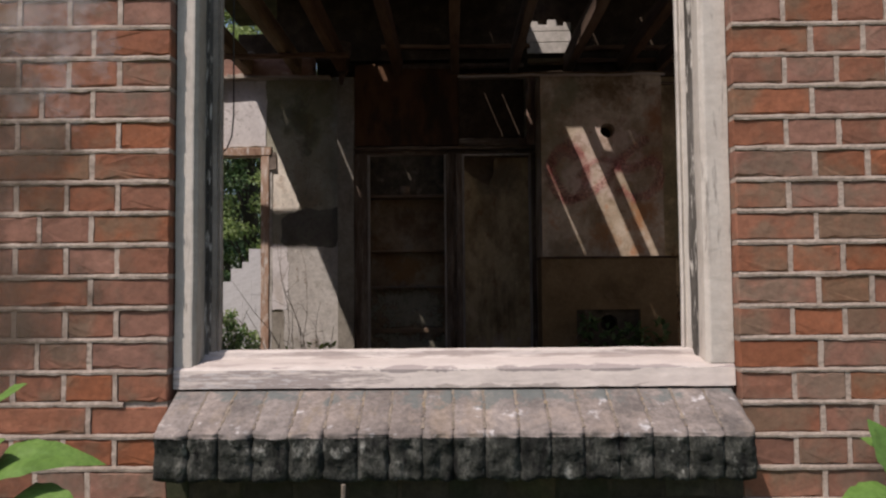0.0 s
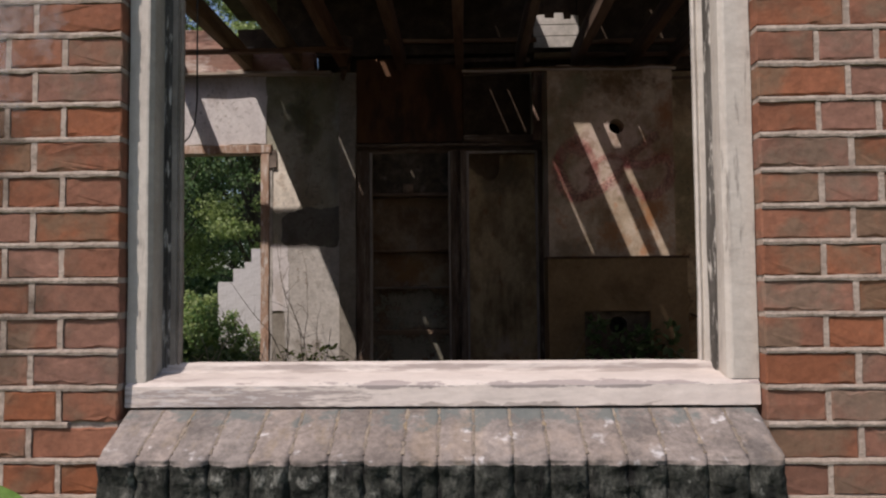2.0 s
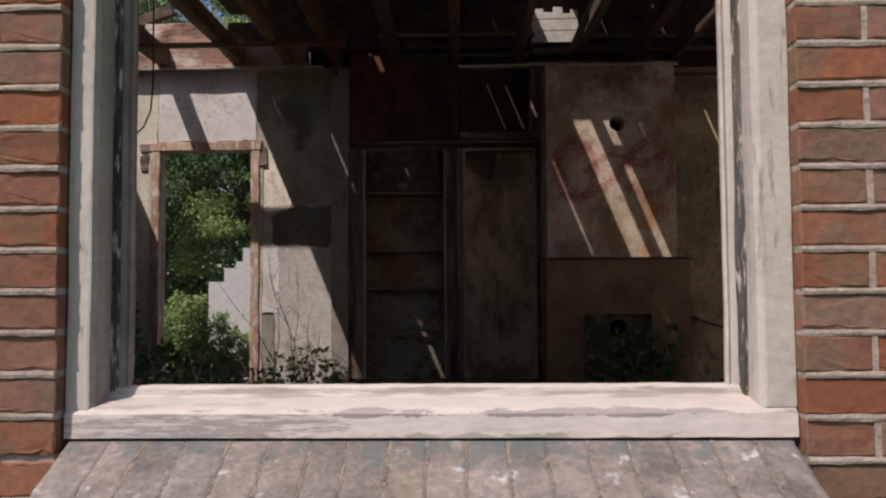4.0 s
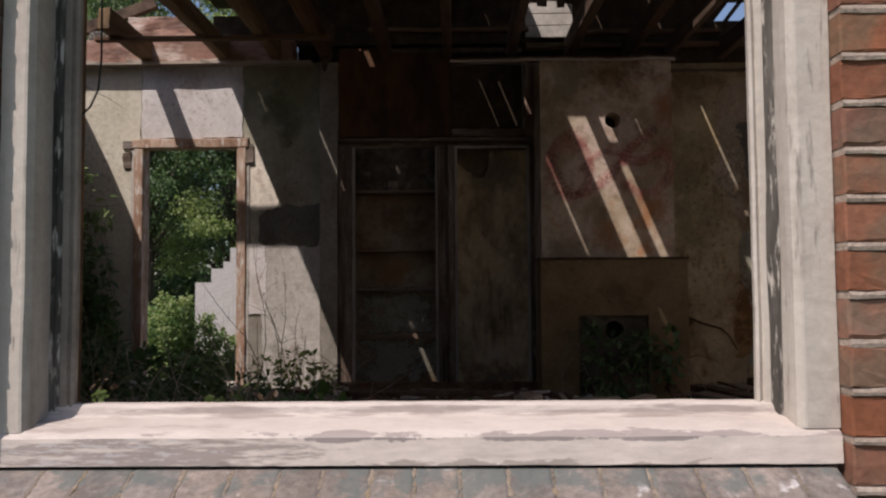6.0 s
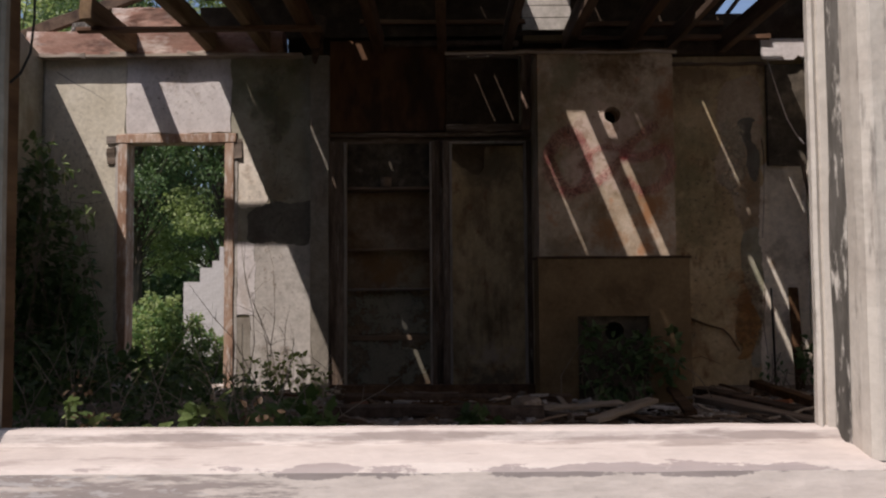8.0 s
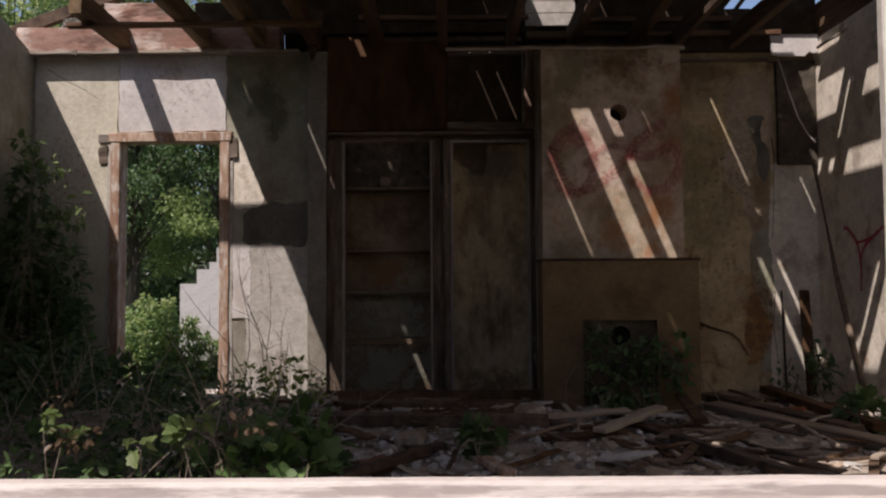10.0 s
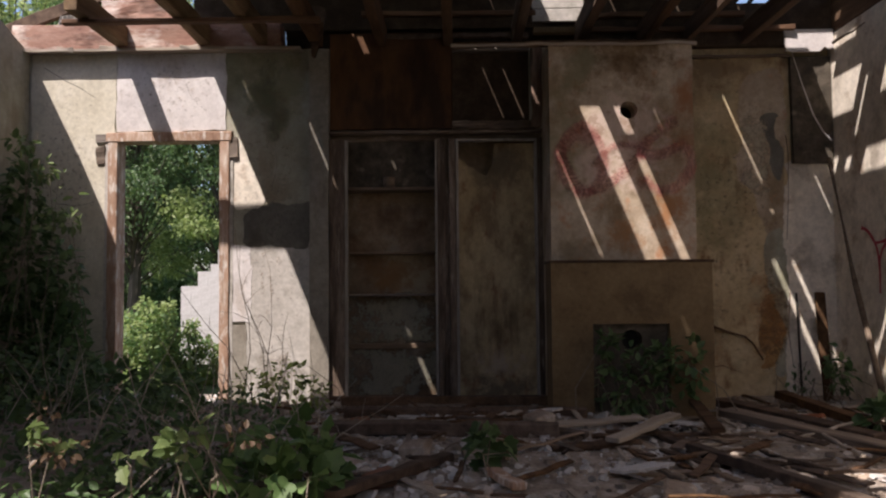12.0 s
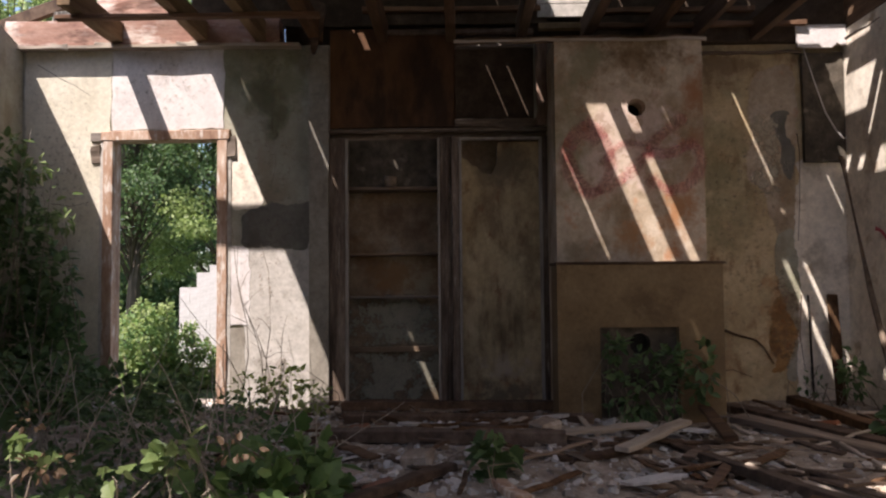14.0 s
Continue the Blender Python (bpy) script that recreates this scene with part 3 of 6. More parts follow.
def leaves(name, centres, ways, sizes, material, shape=OVAL, parent=None, label="", seed=0, droop=0.25):
    """One mesh of separate folded leaves: half an outline each side of the midrib."""
    rng = np.random.default_rng(seed)
    n, h = len(centres), len(shape)
    half = np.array(shape)
    sh = np.concatenate([half, half[1:-1] * (-1, 1)])          # right half, then the left one
    k = len(sh)
    w = ways / (np.linalg.norm(ways, axis=1, keepdims=True) + 1e-9)
    up = rng.normal(size=(n, 3)) * 0.55 + (0, -0.25, 1.0)
    side = np.cross(w, up)
    side /= np.linalg.norm(side, axis=1, keepdims=True) + 1e-9
    nor = np.cross(side, w)
    lift = 0.22 * np.abs(sh[:, 0]) - droop * sh[:, 1] ** 2
    co = centres[:, None] + sizes[:, None, None] * (sh[None, :, 0, None] * side[:, None] + sh[None, :, 1, None] * w[:, None] + lift[None, :, None] * nor[:, None])
    right = list(range(h))
    left = [0, *range(h, k), h - 1]
    faces = []
    r, q = np.array(right), np.array(left[::-1])
    base = np.arange(n)[:, None] * k
    faces = np.concatenate([base + r, base + q], 1).reshape(n * 2, h)
    me = bpy.data.meshes.new(name)
    me.vertices.add(n * k)
    me.vertices.foreach_set("co", co.reshape(-1).astype(np.float32))
    me.loops.add(faces.size)
    me.loops.foreach_set("vertex_index", faces.reshape(-1).astype(np.int32))
    me.polygons.add(len(faces))
    me.polygons.foreach_set("loop_start", (np.arange(len(faces)) * h).astype(np.int32))
    me.update(calc_edges=True)
    me.materials.append(material)
    ob = new(name, me)
    ob.parent = parent
    return tagged(ob, label)


def blob_points(blobs, n, rng, shell=0.55):
    """n points in ellipsoids (x, y, z, rx, ry, rz, weight), most of them towards the outside, and ways outward."""
    b = np.array(blobs, float)
    pick = rng.choice(len(b), n, p=b[:, 6] / b[:, 6].sum())
    d = rng.normal(size=(n, 3))
    d /= np.linalg.norm(d, axis=1, keepdims=True)
    r = rng.uniform(shell ** 3, 1, n) ** (1 / 3)
    return b[pick, :3] + d * b[pick, 3:6] * r[:, None], d


# ---- the house: walls, floor, roof ----
FACE, FRAME_Y, IN_Y = 1.52, 1.550, 1.86        # brick face, window frame, inside of the front wall
OX0, OX1, OZ0, OZ1 = -0.521, 0.588, 0.55, 2.10  # window opening in the brick
XL, XR, BACK = -3.13, 2.97, 6.68               # side walls and back wall
FLOOR = 0.10
DOOR = (-2.44, -1.67, 2.08)                    # door opening in the back wall
CLO = (-0.76, 0.74, 2.10)                      # closet opening
NICHE = 6.80
R = random.Random(7)

front = tagged(obj("wall_front", solid(
    (-4.6, OX0 - 0.0015, FACE + 0.007, 1.63, -0.6, 2.78), (OX1 + 0.0015, 4.6, FACE + 0.007, 1.63, -0.6, 2.78),
    (OX0 - 0.0015, OX1 + 0.0015, FACE + 0.007, 1.63, -0.6, OZ0), (OX0 - 0.0015, OX1 + 0.0015, FACE + 0.007, 1.63, OZ1, 2.78)), MORTAR),
    "red brick front wall with pale mortar joints", "wall", kind="structure")

tagged(obj("wall_front_inside", solid(
    (-4.6, -0.575, 1.632, IN_Y, -0.6, 2.78), (0.66, 4.6, 1.632, IN_Y, -0.6, 2.78), (-0.575, 0.66, 1.632, IN_Y, -0.6, 0.66), (-0.575, 0.66, 1.632, IN_Y, OZ1, 2.78)), PLASTER),
    "plastered inside of the front wall", "wall", kind="structure")

# back wall in piers, with the door and closet openings left free
back = tagged(obj("wall_back", solid(
    (XL - 0.2, DOOR[0] - 0.10, BACK, BACK + 0.24, -0.3, 2.78),
    (DOOR[0] - 0.10, DOOR[1] + 0.10, BACK, BACK + 0.24, DOOR[2] + 0.08, 2.78),
    (DOOR[1] + 0.10, CLO[0] - 0.09, BACK, BACK + 0.24, -0.3, 2.78),
    (CLO[0] - 0.09, CLO[1] + 0.08, BACK + 0.03, BACK + 0.24, CLO[2] + 0.06, 2.78), rough=0.006, cuts=5), PLASTER),
    "stained and peeling plaster wall with a doorway", "wall", kind="structure")
tagged(obj("wall_alcove", solid((1.74, XR + 0.2, NICHE, NICHE + 0.2, -0.3, 2.78), (CLO[1] + 0.08, 1.74, BACK, NICHE + 0.2, -0.3, 2.78), rough=0.006, cuts=5), PLASTER_ALCOVE),
       "brown-stained plaster wall of the alcove beside the chimney", "wall", kind="structure")
for name, box, la in (("wall_closet_back", (CLO[0] - 0.05, CLO[1] + 0.05, 6.88, 7.16, -0.3, 2.6), "smoky brown plaster at the back of the closets"), ("wall_closet_side", (CLO[0] - 0.09, CLO[0], BACK + 0.24, 6.88, -0.3, 2.6), "brown plaster side of the closet"),
                      ("wall_closet_side", (CLO[1], CLO[1] + 0.08, BACK + 0.24, 6.88, -0.3, 2.6), "brown plaster side of the closet"), ("wall_closet_partition", (-0.02, 0.09, BACK + 0.1, 6.88, -0.3, 2.6), "brown partition between the closets")):
    tagged(obj(name, solid(box, rough=0.004, cuts=4), PLASTER_CLOSET), la, "wall", kind="structure")
gable = prism([(1.6, -0.3), (6.70, -0.3), (6.70, 2.76), (6.45, 2.84), (6.2, 2.93), (5.9, 2.98), (5.4, 3.02), (4.6, 3.06), (3.0, 3.1), (1.6, 2.8)], 0, 0.24)
for v in gable.verts:
    v.co = Vector((XL - v.co.y, v.co.x, v.co.z))
bmesh.ops.recalc_face_normals(gable, faces=gable.faces)
tagged(obj("wall_left", gable, PLASTER), "grey plaster side wall with a broken top", "wall", kind="structure")
tagged(obj("wall_right", solid((XR, XR + 0.24, IN_Y, NICHE, -0.3, 2.86), cuts=6, rough=0.006), PLASTER_PALE),
       "grey plaster side wall with red graffiti", "wall", kind="structure")


def ground_mesh(x0, x1, y0, y1, nx, ny, height):
    bm = bmesh.new()
    g = [[bm.verts.new((x, y, height(x, y))) for x in np.linspace(x0, x1, nx)] for y in np.linspace(y0, y1, ny)]
    for a, b in zip(g, g[1:]):
        for k in range(nx - 1):
            bm.faces.new((a[k], a[k + 1], b[k + 1], b[k]))
    return bm


def floor_z(x, y):
    """The floor with its heaps of dirt and fallen plaster."""
    n = noise.fractal(Vector((x * 1.3, y * 1.3, 2.0)), 1.0, 2.0, 5)
    heap = 0.07 * math.exp(-((x - 0.2) / 1.2) ** 2 - ((y - 5.2) / 0.8) ** 2) + 0.10 * math.exp(-((x + 2.2) / 0.9) ** 2 - ((y - 5.2) / 1.2) ** 2)
    return FLOOR + 0.02 + heap + 0.03 * n


tagged(obj("floor", ground_mesh(XL, XR, IN_Y, BACK + 0.12, 110, 90, floor_z), EARTH, smooth=True), "floor buried under dirt and fallen plaster", "floor", kind="structure")


def land_z(x, y):
    return -0.15 + 0.1 * noise.noise(Vector((x * 0.5, y * 0.5, 0))) + (0.22 if y > 6.8 else -0.1)


grow = [-400, -60, -25, -12, *np.linspace(-8, 8, 30), 12, 25, 60, 400]
bm = bmesh.new()
gy = [-400, -60, -20, -8, -4, -2, 0, 1.3, 1.6, 6.75, 7.2, *np.linspace(7.6, 20, 24), 30, 60, 400]
g = [[bm.verts.new((x, y, land_z(x, y))) for x in grow] for y in gy]
for a, b in zip(g, g[1:]):
    for k in range(len(grow) - 1):
        bm.faces.new((a[k], a[k + 1], b[k + 1], b[k]))
tagged(obj("ground", bm, GRASS, smooth=True), "overgrown grassy ground round the ruin", "ground", kind="structure")

# ---- roof: open joists, cross beam, broken boarding ----
PLATE_Z = 2.775
tagged(obj("wall_plate", solid((XL - 0.10, -1.2, BACK - 0.075, BACK + 0.1, PLATE_Z, PLATE_Z + 0.19), bevel=0.004, rough=0.01, cuts=8), WOOD_RED),
       "peeling red-painted timber plate on the back wall", "beam", kind="structure")
tagged(obj("trim", solid((XL - 0.10, -1.05, BACK - 0.10, BACK + 0.02, PLATE_Z - 0.020, PLATE_Z), rough=0.010, cuts=10), WOOD_PALE),
       "thin grey batten under the wall plate", "trim", kind="structure")
for x, w in ((-2.40, 0.09), (-1.77, 0.08), (-1.34, 0.075), (-0.94, 0.075), (-0.45, 0.075), (0.05, 0.075), (0.57, 0.07), (1.05, 0.075), (1.53, 0.07), (1.87, 0.05), (2.31, 0.06)):
    y1 = BACK + 0.05
    y0 = 5.85 if x < -2 else 1.9
    # joists under the open corner get the wood with sunlight painted in
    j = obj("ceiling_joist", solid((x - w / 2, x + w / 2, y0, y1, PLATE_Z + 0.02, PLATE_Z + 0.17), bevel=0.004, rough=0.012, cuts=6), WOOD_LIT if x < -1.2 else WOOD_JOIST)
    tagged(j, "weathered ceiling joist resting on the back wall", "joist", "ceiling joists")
for y, z in ((6.04, 2.742), (4.4, 2.742), (2.9, 2.742)):
    tagged(obj("cross_batten", solid((-2.55 if y > 5 else -1.9, -0.8 if y > 5 else XR, y - 0.03, y + 0.03, z + 0.02, z + 0.05), bevel=0.004, rough=0.008, cuts=8), WOOD_BEAM),
           "reddish brown cross beam under the joists", "batten", "cross battens")

for x0, x1, y, w in ((-1.3, XR, 5.02, 0.10), (-1.9, 1.9, 4.62, 0.10), (-1.0, 1.8, 4.1, 0.12)):
    tagged(obj("roof_lath", solid((x0, x1, y - w / 2, y + w / 2, PLATE_Z + 0.172, PLATE_Z + 0.195), bevel=0.003, rough=0.012, cuts=9), R.choice((WOOD_BEAM, WOOD_JOIST))), "brown lath nailed across the ceiling joists", "lath", "roof laths")
for x0, x1, y, z in ((-0.6, 0.72, 6.71, 3.03), (1.1, 2.3, 6.71, 3.0), (1.1, XR - 0.3, 6.70, 2.885), (-0.5, 0.66, 6.70, 2.85)):
    tagged(obj("roof_lath", solid((x0, x1, y - 0.03, y + 0.018, z, z + 0.035), bevel=0.003, rough=0.012, cuts=9), R.choice((WOOD_BEAM, WOOD_JOIST))), "brown lath on the boards above the wall", "lath", "roof laths")

ROOF = 3.55
slots = []


def gap(y, x, z, w, zb):
    """A gap between roof boards whose light falls on the upright plane y from (x, z) down to zb, w wide."""
    xs = x + SUN.x / SUN.z * (ROOF - z)
    slots.append((xs, xs + w, y + SUN.y / SUN.z * (ROOF - zb), y + SUN.y / SUN.z * (ROOF - z)))


slots += [(-9, -2.62, 5.0, 9), (-2.62, -2.115, 5.0, 5.571), (-2.62, -2.115, 5.73, 9)]               # the roof is gone over the corner with the doorway
gap(BACK, -0.975, 2.14, 0.018, 1.63)
gap(BACK, 0.275, 2.68, 0.016, 2.22)
gap(BACK, 0.43, 2.67, 0.018, 2.22)
gap(BACK, 0.69, 2.36, 0.03, 2.17)
gap(6.735, -0.44, 2.04, 0.025, 1.985)
gap(6.735, -0.39, 1.92, 0.025, 1.845)
gap(6.735, -0.12, 1.95, 0.028, 1.87)
gap(6.87, -0.235, 0.50, 0.028, 0.13)
gap(6.87, -0.29, 0.64, 0.022, 0.585)
gap(6.69, -0.65, 2.885, 0.05, 2.74)
gap(6.22, 0.955, 2.195, 0.145, 0.475)
gap(6.22, 1.19, 2.19, 0.085, 1.985)
gap(6.22, 1.345, 1.83, 0.10, 0.50)
gap(6.22, 0.79, 1.88, 0.02, 1.14)
gap(5.94, 1.535, 0.765, 0.012, 0.49)
gap(6.22, 1.462, 2.18, 0.012, 2.0)
gap(NICHE, 2.145, 2.41, 0.022, 1.70)
gap(NICHE, 2.485, 1.53, 0.03, 1.48)
gap(NICHE, 2.485, 1.14, 0.058, 0.12)
gap(NICHE, 2.64, 1.12, 0.03, 0.3)
gap(NICHE, 2.83, 1.78, 0.016, 1.48)
gap(6.72, 0.70, 3.30, 0.33, 2.90)
gap(6.73, 1.22, 3.3, 0.02, 2.95)
gap(6.73, 1.70, 3.3, 0.025, 3.0)
gap(6.73, 2.42, 3.2, 0.05, 2.95)
gap(6.70, 2.56, 2.86, 0.40, 2.73)
gap(6.75, 2.79, 2.69, 0.16, 2.47)
gap(6.79, 0.42, 2.95, 0.012, 2.87)
gap(6.79, 1.34, 2.94, 0.014, 2.87)
gap(6.73, 2.25, 3.09, 0.02, 2.94)
gap(6.73, 0.36, 3.18, 0.012, 3.03)
gap(6.73, 1.13, 2.9, 0.035, 2.86)
gap(6.66, -0.72, 2.98, 0.02, 2.93)
gap(BACK, -1.52, 2.56, 0.012, 2.34)
gap(BACK, -1.07, 2.60, 0.008, 2.5)
for s in ((2.42, 2.545, 5.825, 6.25), (2.342, 2.503, 5.70, 5.735), (2.435, 2.508, 4.9, 5.50), (2.225, 2.30, 4.6, 5.532), (2.25, 2.30, 5.90, 6.0), (2.245, 2.288, 5.70, 5.775),
          (1.965, 1.985, 5.0, 5.23), (1.74, 1.96, 4.3, 4.815), (1.655, 1.75, 4.5, 4.85)):
    slots.append(s)                              # these light the side wall
slots.append((2.63, 2.66, 6.0, 6.36))
slots.append((2.712, 2.742, 6.31, 6.39))
slots.append((-9, 9, 0.5, 2.3))                 # and over the front of the room
slots.append((0.45, 9, 2.2, 2.7))
slots.append((1.62, 9, 2.6, 4.0))
slots.append((0.20, 9, 2.25, 2.8))
slots.append((1.39, 1.46, 4.15, 4.78))
slots.append((-0.05, -0.01, 2.85, 2.98))
slots.append((1.28, 1.45, 4.03, 4.24))
xs = sorted({-3.6, 3.5, *(v for s in slots for v in s[:2] if -3.6 < v < 3.5)})
fine = []
for a, b in zip(xs, xs[1:]):
    n = max(1, round((b - a) / 0.19))
    fine += [(a + (b - a) * k / n, a + (b - a) * (k + 1) / n) for k in range(n)]
bm = bmesh.new()
for k, (a, b) in enumerate(fine):
    mid = (a + b) / 2
    holes = sorted((s[2], s[3]) for s in slots if s[0] < mid < s[1])
    y = 1.3
    runs = []
    for h0, h1 in holes:
        if h0 > y:
            runs.append((y, h0))
        y = max(y, h1)
    if y < 7.5:
        runs.append((y, 7.5))
    for r0, r1 in runs:
        z = ROOF
        v = [bm.verts.new((x, yy, zz)) for zz in (z, z + 0.02) for yy in (r0, r1) for x in (a, b)]
        for f in ((0, 2, 3, 1), (4, 5, 7, 6), (0, 1, 5, 4), (2, 6, 7, 3), (0, 4, 6, 2), (1, 3, 7, 5)):
            bm.faces.new([v[i] for i in f])
tagged(obj("ceiling", bm, DARK_BOARD), "broken dark roof boarding with gaps that let sunlight in", "roof", kind="structure")
# boarding above the back wall and the other walls, up to the roof
for x0, x1, y, z0, z1, name in ((-1.55, 0.775, 6.73, 2.94, ROOF, 0), (-1.9, -1.55, 6.73, 2.94, 3.2, 0), (1.08, 2.0, 6.73, 2.78, ROOF, 0), (2.0, XR, 6.73, 2.78, 3.11, 0),
                                (0.66, 1.12, 6.765, 3.0, ROOF, 0), (-1.2, XR, 6.79, 2.78, 3.02, 0)):
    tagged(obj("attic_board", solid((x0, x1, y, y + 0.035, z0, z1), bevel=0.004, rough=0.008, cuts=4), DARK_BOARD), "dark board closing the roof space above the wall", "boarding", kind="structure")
for outline in ([(2.0, 3.112), (2.26, 3.112), (2.60, ROOF), (2.0, ROOF)], [(2.53, 3.112), (XR, 3.112), (XR, ROOF), (2.87, ROOF)], [(2.335, 3.112), (2.375, 3.112), (2.715, ROOF), (2.675, ROOF)]):
    tagged(obj("attic_board", prism(outline, 6.73, 6.765), DARK_BOARD), "broken dark board with sky showing beside it", "boarding", kind="structure")
# out of view, added to keep skylight from brightening the room
tagged(obj("eaves_board", solid((-3.3, 3.2, 1.55, 1.60, 2.785, 3.50), cuts=4, rough=0.004), WOOD_DARK), "unseen boards added above the front wall to cut skylight", "boarding", kind="structure")
tagged(obj("wall_right_top", solid((XR, XR + 0.1, 1.6, 5.7, 2.87, ROOF), (XR, XR + 0.1, 5.7, 6.76, 2.87, 3.14)), WOOD_DARK), "dark boards above the side wall", "boarding", kind="structure")
white = thing("white_boards", "whitewashed boards above the chimney, in sun", "boarding")
for outline in ([(0.70, 2.985), (1.09, 2.985), (1.09, 3.082), (0.70, 3.080)], [(0.70, 3.086), (1.09, 3.088), (1.09, 3.182), (0.70, 3.180)],
                [(0.70, 3.186), (1.09, 3.188), (1.09, 3.262), (1.03, 3.266), (1.025, 3.232), (0.965, 3.230), (0.96, 3.285), (0.885, 3.29), (0.88, 3.240), (0.80, 3.245), (0.795, 3.275), (0.70, 3.27)]):
    board = prism(outline, 6.72, 6.745)
    bmesh.ops.bevel(board, geom=board.edges[:], offset=0.002, segments=1, affect="EDGES")
    part("board", board, PLASTER_GREY, white)
part("batten", solid((0.70, 1.07, 6.66, 6.72, 2.875, 2.92), bevel=0.003, rough=0.004, cuts=2), SURROUND, white, "yellow-brown batten")
tagged(obj("loose_timber", solid((-2.56, -2.0, 6.63, 6.72, 2.966, 3.165), bevel=0.006, rough=0.02, cuts=5), WOOD_RED), "broken peeling red timber lying on a joist", "timber")
tagged(obj("loose_timber", solid((-1.98, -1.72, 6.62, 6.72, 2.966, 3.0), bevel=0.006, rough=0.02, cuts=5), WOOD_GREY), "broken grey timber lying on a joist", "timber")
tagged(obj("charred_timber", solid((-2.88, -2.575, 6.62, 6.70, 2.966, 3.045), bevel=0.006, rough=0.018, cuts=5), BARE), "charred grey timber end lying on the wall plate", "timber")
rafter = obj("broken_rafter", solid((-0.045, 0.045, -0.03, 0.03, 0, 1.05), bevel=0.004, rough=0.014, cuts=6), WOOD_DARK)
rafter.matrix_world = pose(-3.36, 6.73, 2.955, 0, 70, 0)
tagged(rafter, "dark broken rafter leaning over the wall corner", "rafter")
tagged(obj("loose_board", prism([(2.60, 2.89), (2.966, 2.892), (2.966, 2.742), (2.93, 2.738), (2.90, 2.756), (2.86, 2.72), (2.66, 2.722), (2.61, 2.73)], 6.70, 6.72), PLASTER_WHITE), "pale sunlit board under the roof corner", "board")
tagged(obj("loose_cable", sweep(bmesh.new(), [(2.66, 6.72, 2.72), (2.685, 6.715, 2.62), (2.73, 6.712, 2.46), (2.80, 6.71, 2.24), (2.87, 6.708, 2.11), (2.925, 6.706, 2.045), (2.95, 6.706, 2.05)], 0.003, 0.006, 6), PLASTER_WHITE), "pale loose cable hanging over the dark board", "cable")
tagged(obj("hanging_board", prism(torn([(-1.02, 3.05), (-0.86, 3.05), (-0.87, 2.90), (-0.90, 2.80), (-0.93, 2.70), (-0.955, 2.69), (-0.97, 2.80), (-1.0, 2.92)], 5, 0.008), 6.56, 6.585), WOOD_JOIST), "torn brown board hanging from the joists", "board")
tagged(obj("loose_lath", sweep(bmesh.new(), [(2.93, 6.64, 2.765), (2.945, 6.5, 2.775), (2.93, 6.36, 2.755), (2.94, 6.22, 2.77)], 0.012, 0.005, 5), WOOD_GREY), "splintered grey lath on the side wall under the roof", "lath")
tagged(obj("alcove_batten", solid((1.765, 2.66, 6.755, 6.79, 2.70, 2.722), bevel=0.003, rough=0.012, cuts=9), WOOD_GREY), "crooked grey batten along the top of the alcove wall", "batten")
for x in (-2.88, -2.55, -1.95):
    tagged(obj("plate_peg", solid((x, x + R.uniform(0.1, 0.16), BACK - 0.10, BACK - 0.085, PLATE_Z - 0.03 * R.random(), PLATE_Z + 0.018), bevel=0.003, rough=0.03, cuts=4), WOOD_PALE), "pale splintered batten end on the wall plate", "batten", "batten ends")

# ---- the window ----
def upright(profile, z0, z1, rough=0.0015, step=0.05, seed=0):
    """An upright moulding: a profile in x and y, carried up from z0 to z1, slightly uneven."""
    n = max(2, int((z1 - z0) / step))
    bm = bmesh.new()
    rows = []
    for k in range(n + 1):
        z = z0 + (z1 - z0) * k / n
        row = []
        for x, y in profile:
            w = Vector((x * 20, y * 20 + seed, z * 7))
            row.append(bm.verts.new((x + rough * noise.noise(w), y + rough * noise.noise(w + Vector((9, 0, 4))), z)))
        rows.append(row)
    m = len(profile)
    for p, q in zip(rows, rows[1:]):
        for k in range(m):
            bm.faces.new((p[k], p[(k + 1) % m], q[(k + 1) % m], q[k]))
    bm.faces.new(rows[0])
    bm.faces.new(rows[-1])
    bmesh.ops.recalc_face_normals(bm, faces=bm.faces)
    return bm


win = tagged(obj("window_1", solid((OX0, OX1, FRAME_Y + 0.012, 1.63, OZ0, 0.695)), WOOD_GREY), "weathered cream-painted wooden window frame without glass", "window", kind="structure")
left_stile = part("stile", upright([(OX0 + 0.003, 1.548), (-0.486, 1.547), (-0.4825, 1.548), (-0.476, 1.556), (-0.4745, 1.575), (-0.4765, 1.578), (-0.4765, 1.629), (OX0 + 0.003, 1.629)], 0.742, OZ1), (PAINT_V, PAINT_SHADED), win, "peeling cream stile")
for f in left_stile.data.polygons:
    f.material_index = 1 if f.normal.x > 0.5 else 0          # the inner side faces away from the sun: its shade is in the colour
part("stile", upright([(OX1 - 0.002, 1.548), (0.543, 1.547), (0.540, 1.548), (0.533, 1.555), (0.5320, 1.570), (0.5325, 1.579), (0.5335, 1.629), (OX1 - 0.002, 1.629)], 0.744, OZ1, seed=5), PAINT_V, win, "peeling cream stile")
part("groove", upright([(-0.4770, 1.602), (-0.4735, 1.604), (-0.4690, 1.603), (-0.4640, 1.608), (-0.4640, 1.629), (-0.4770, 1.629)], 0.752, OZ1, 0.003, 0.03), BARE, win, "bare dark weathered wood")
part("groove", upright([(0.5330, 1.590), (0.5300, 1.595), (0.5270, 1.597), (0.5230, 1.606), (0.5230, 1.629), (0.5330, 1.629)], 0.750, OZ1, 0.003, 0.03), BARE, win, "bare grey wood with flakes of paint")
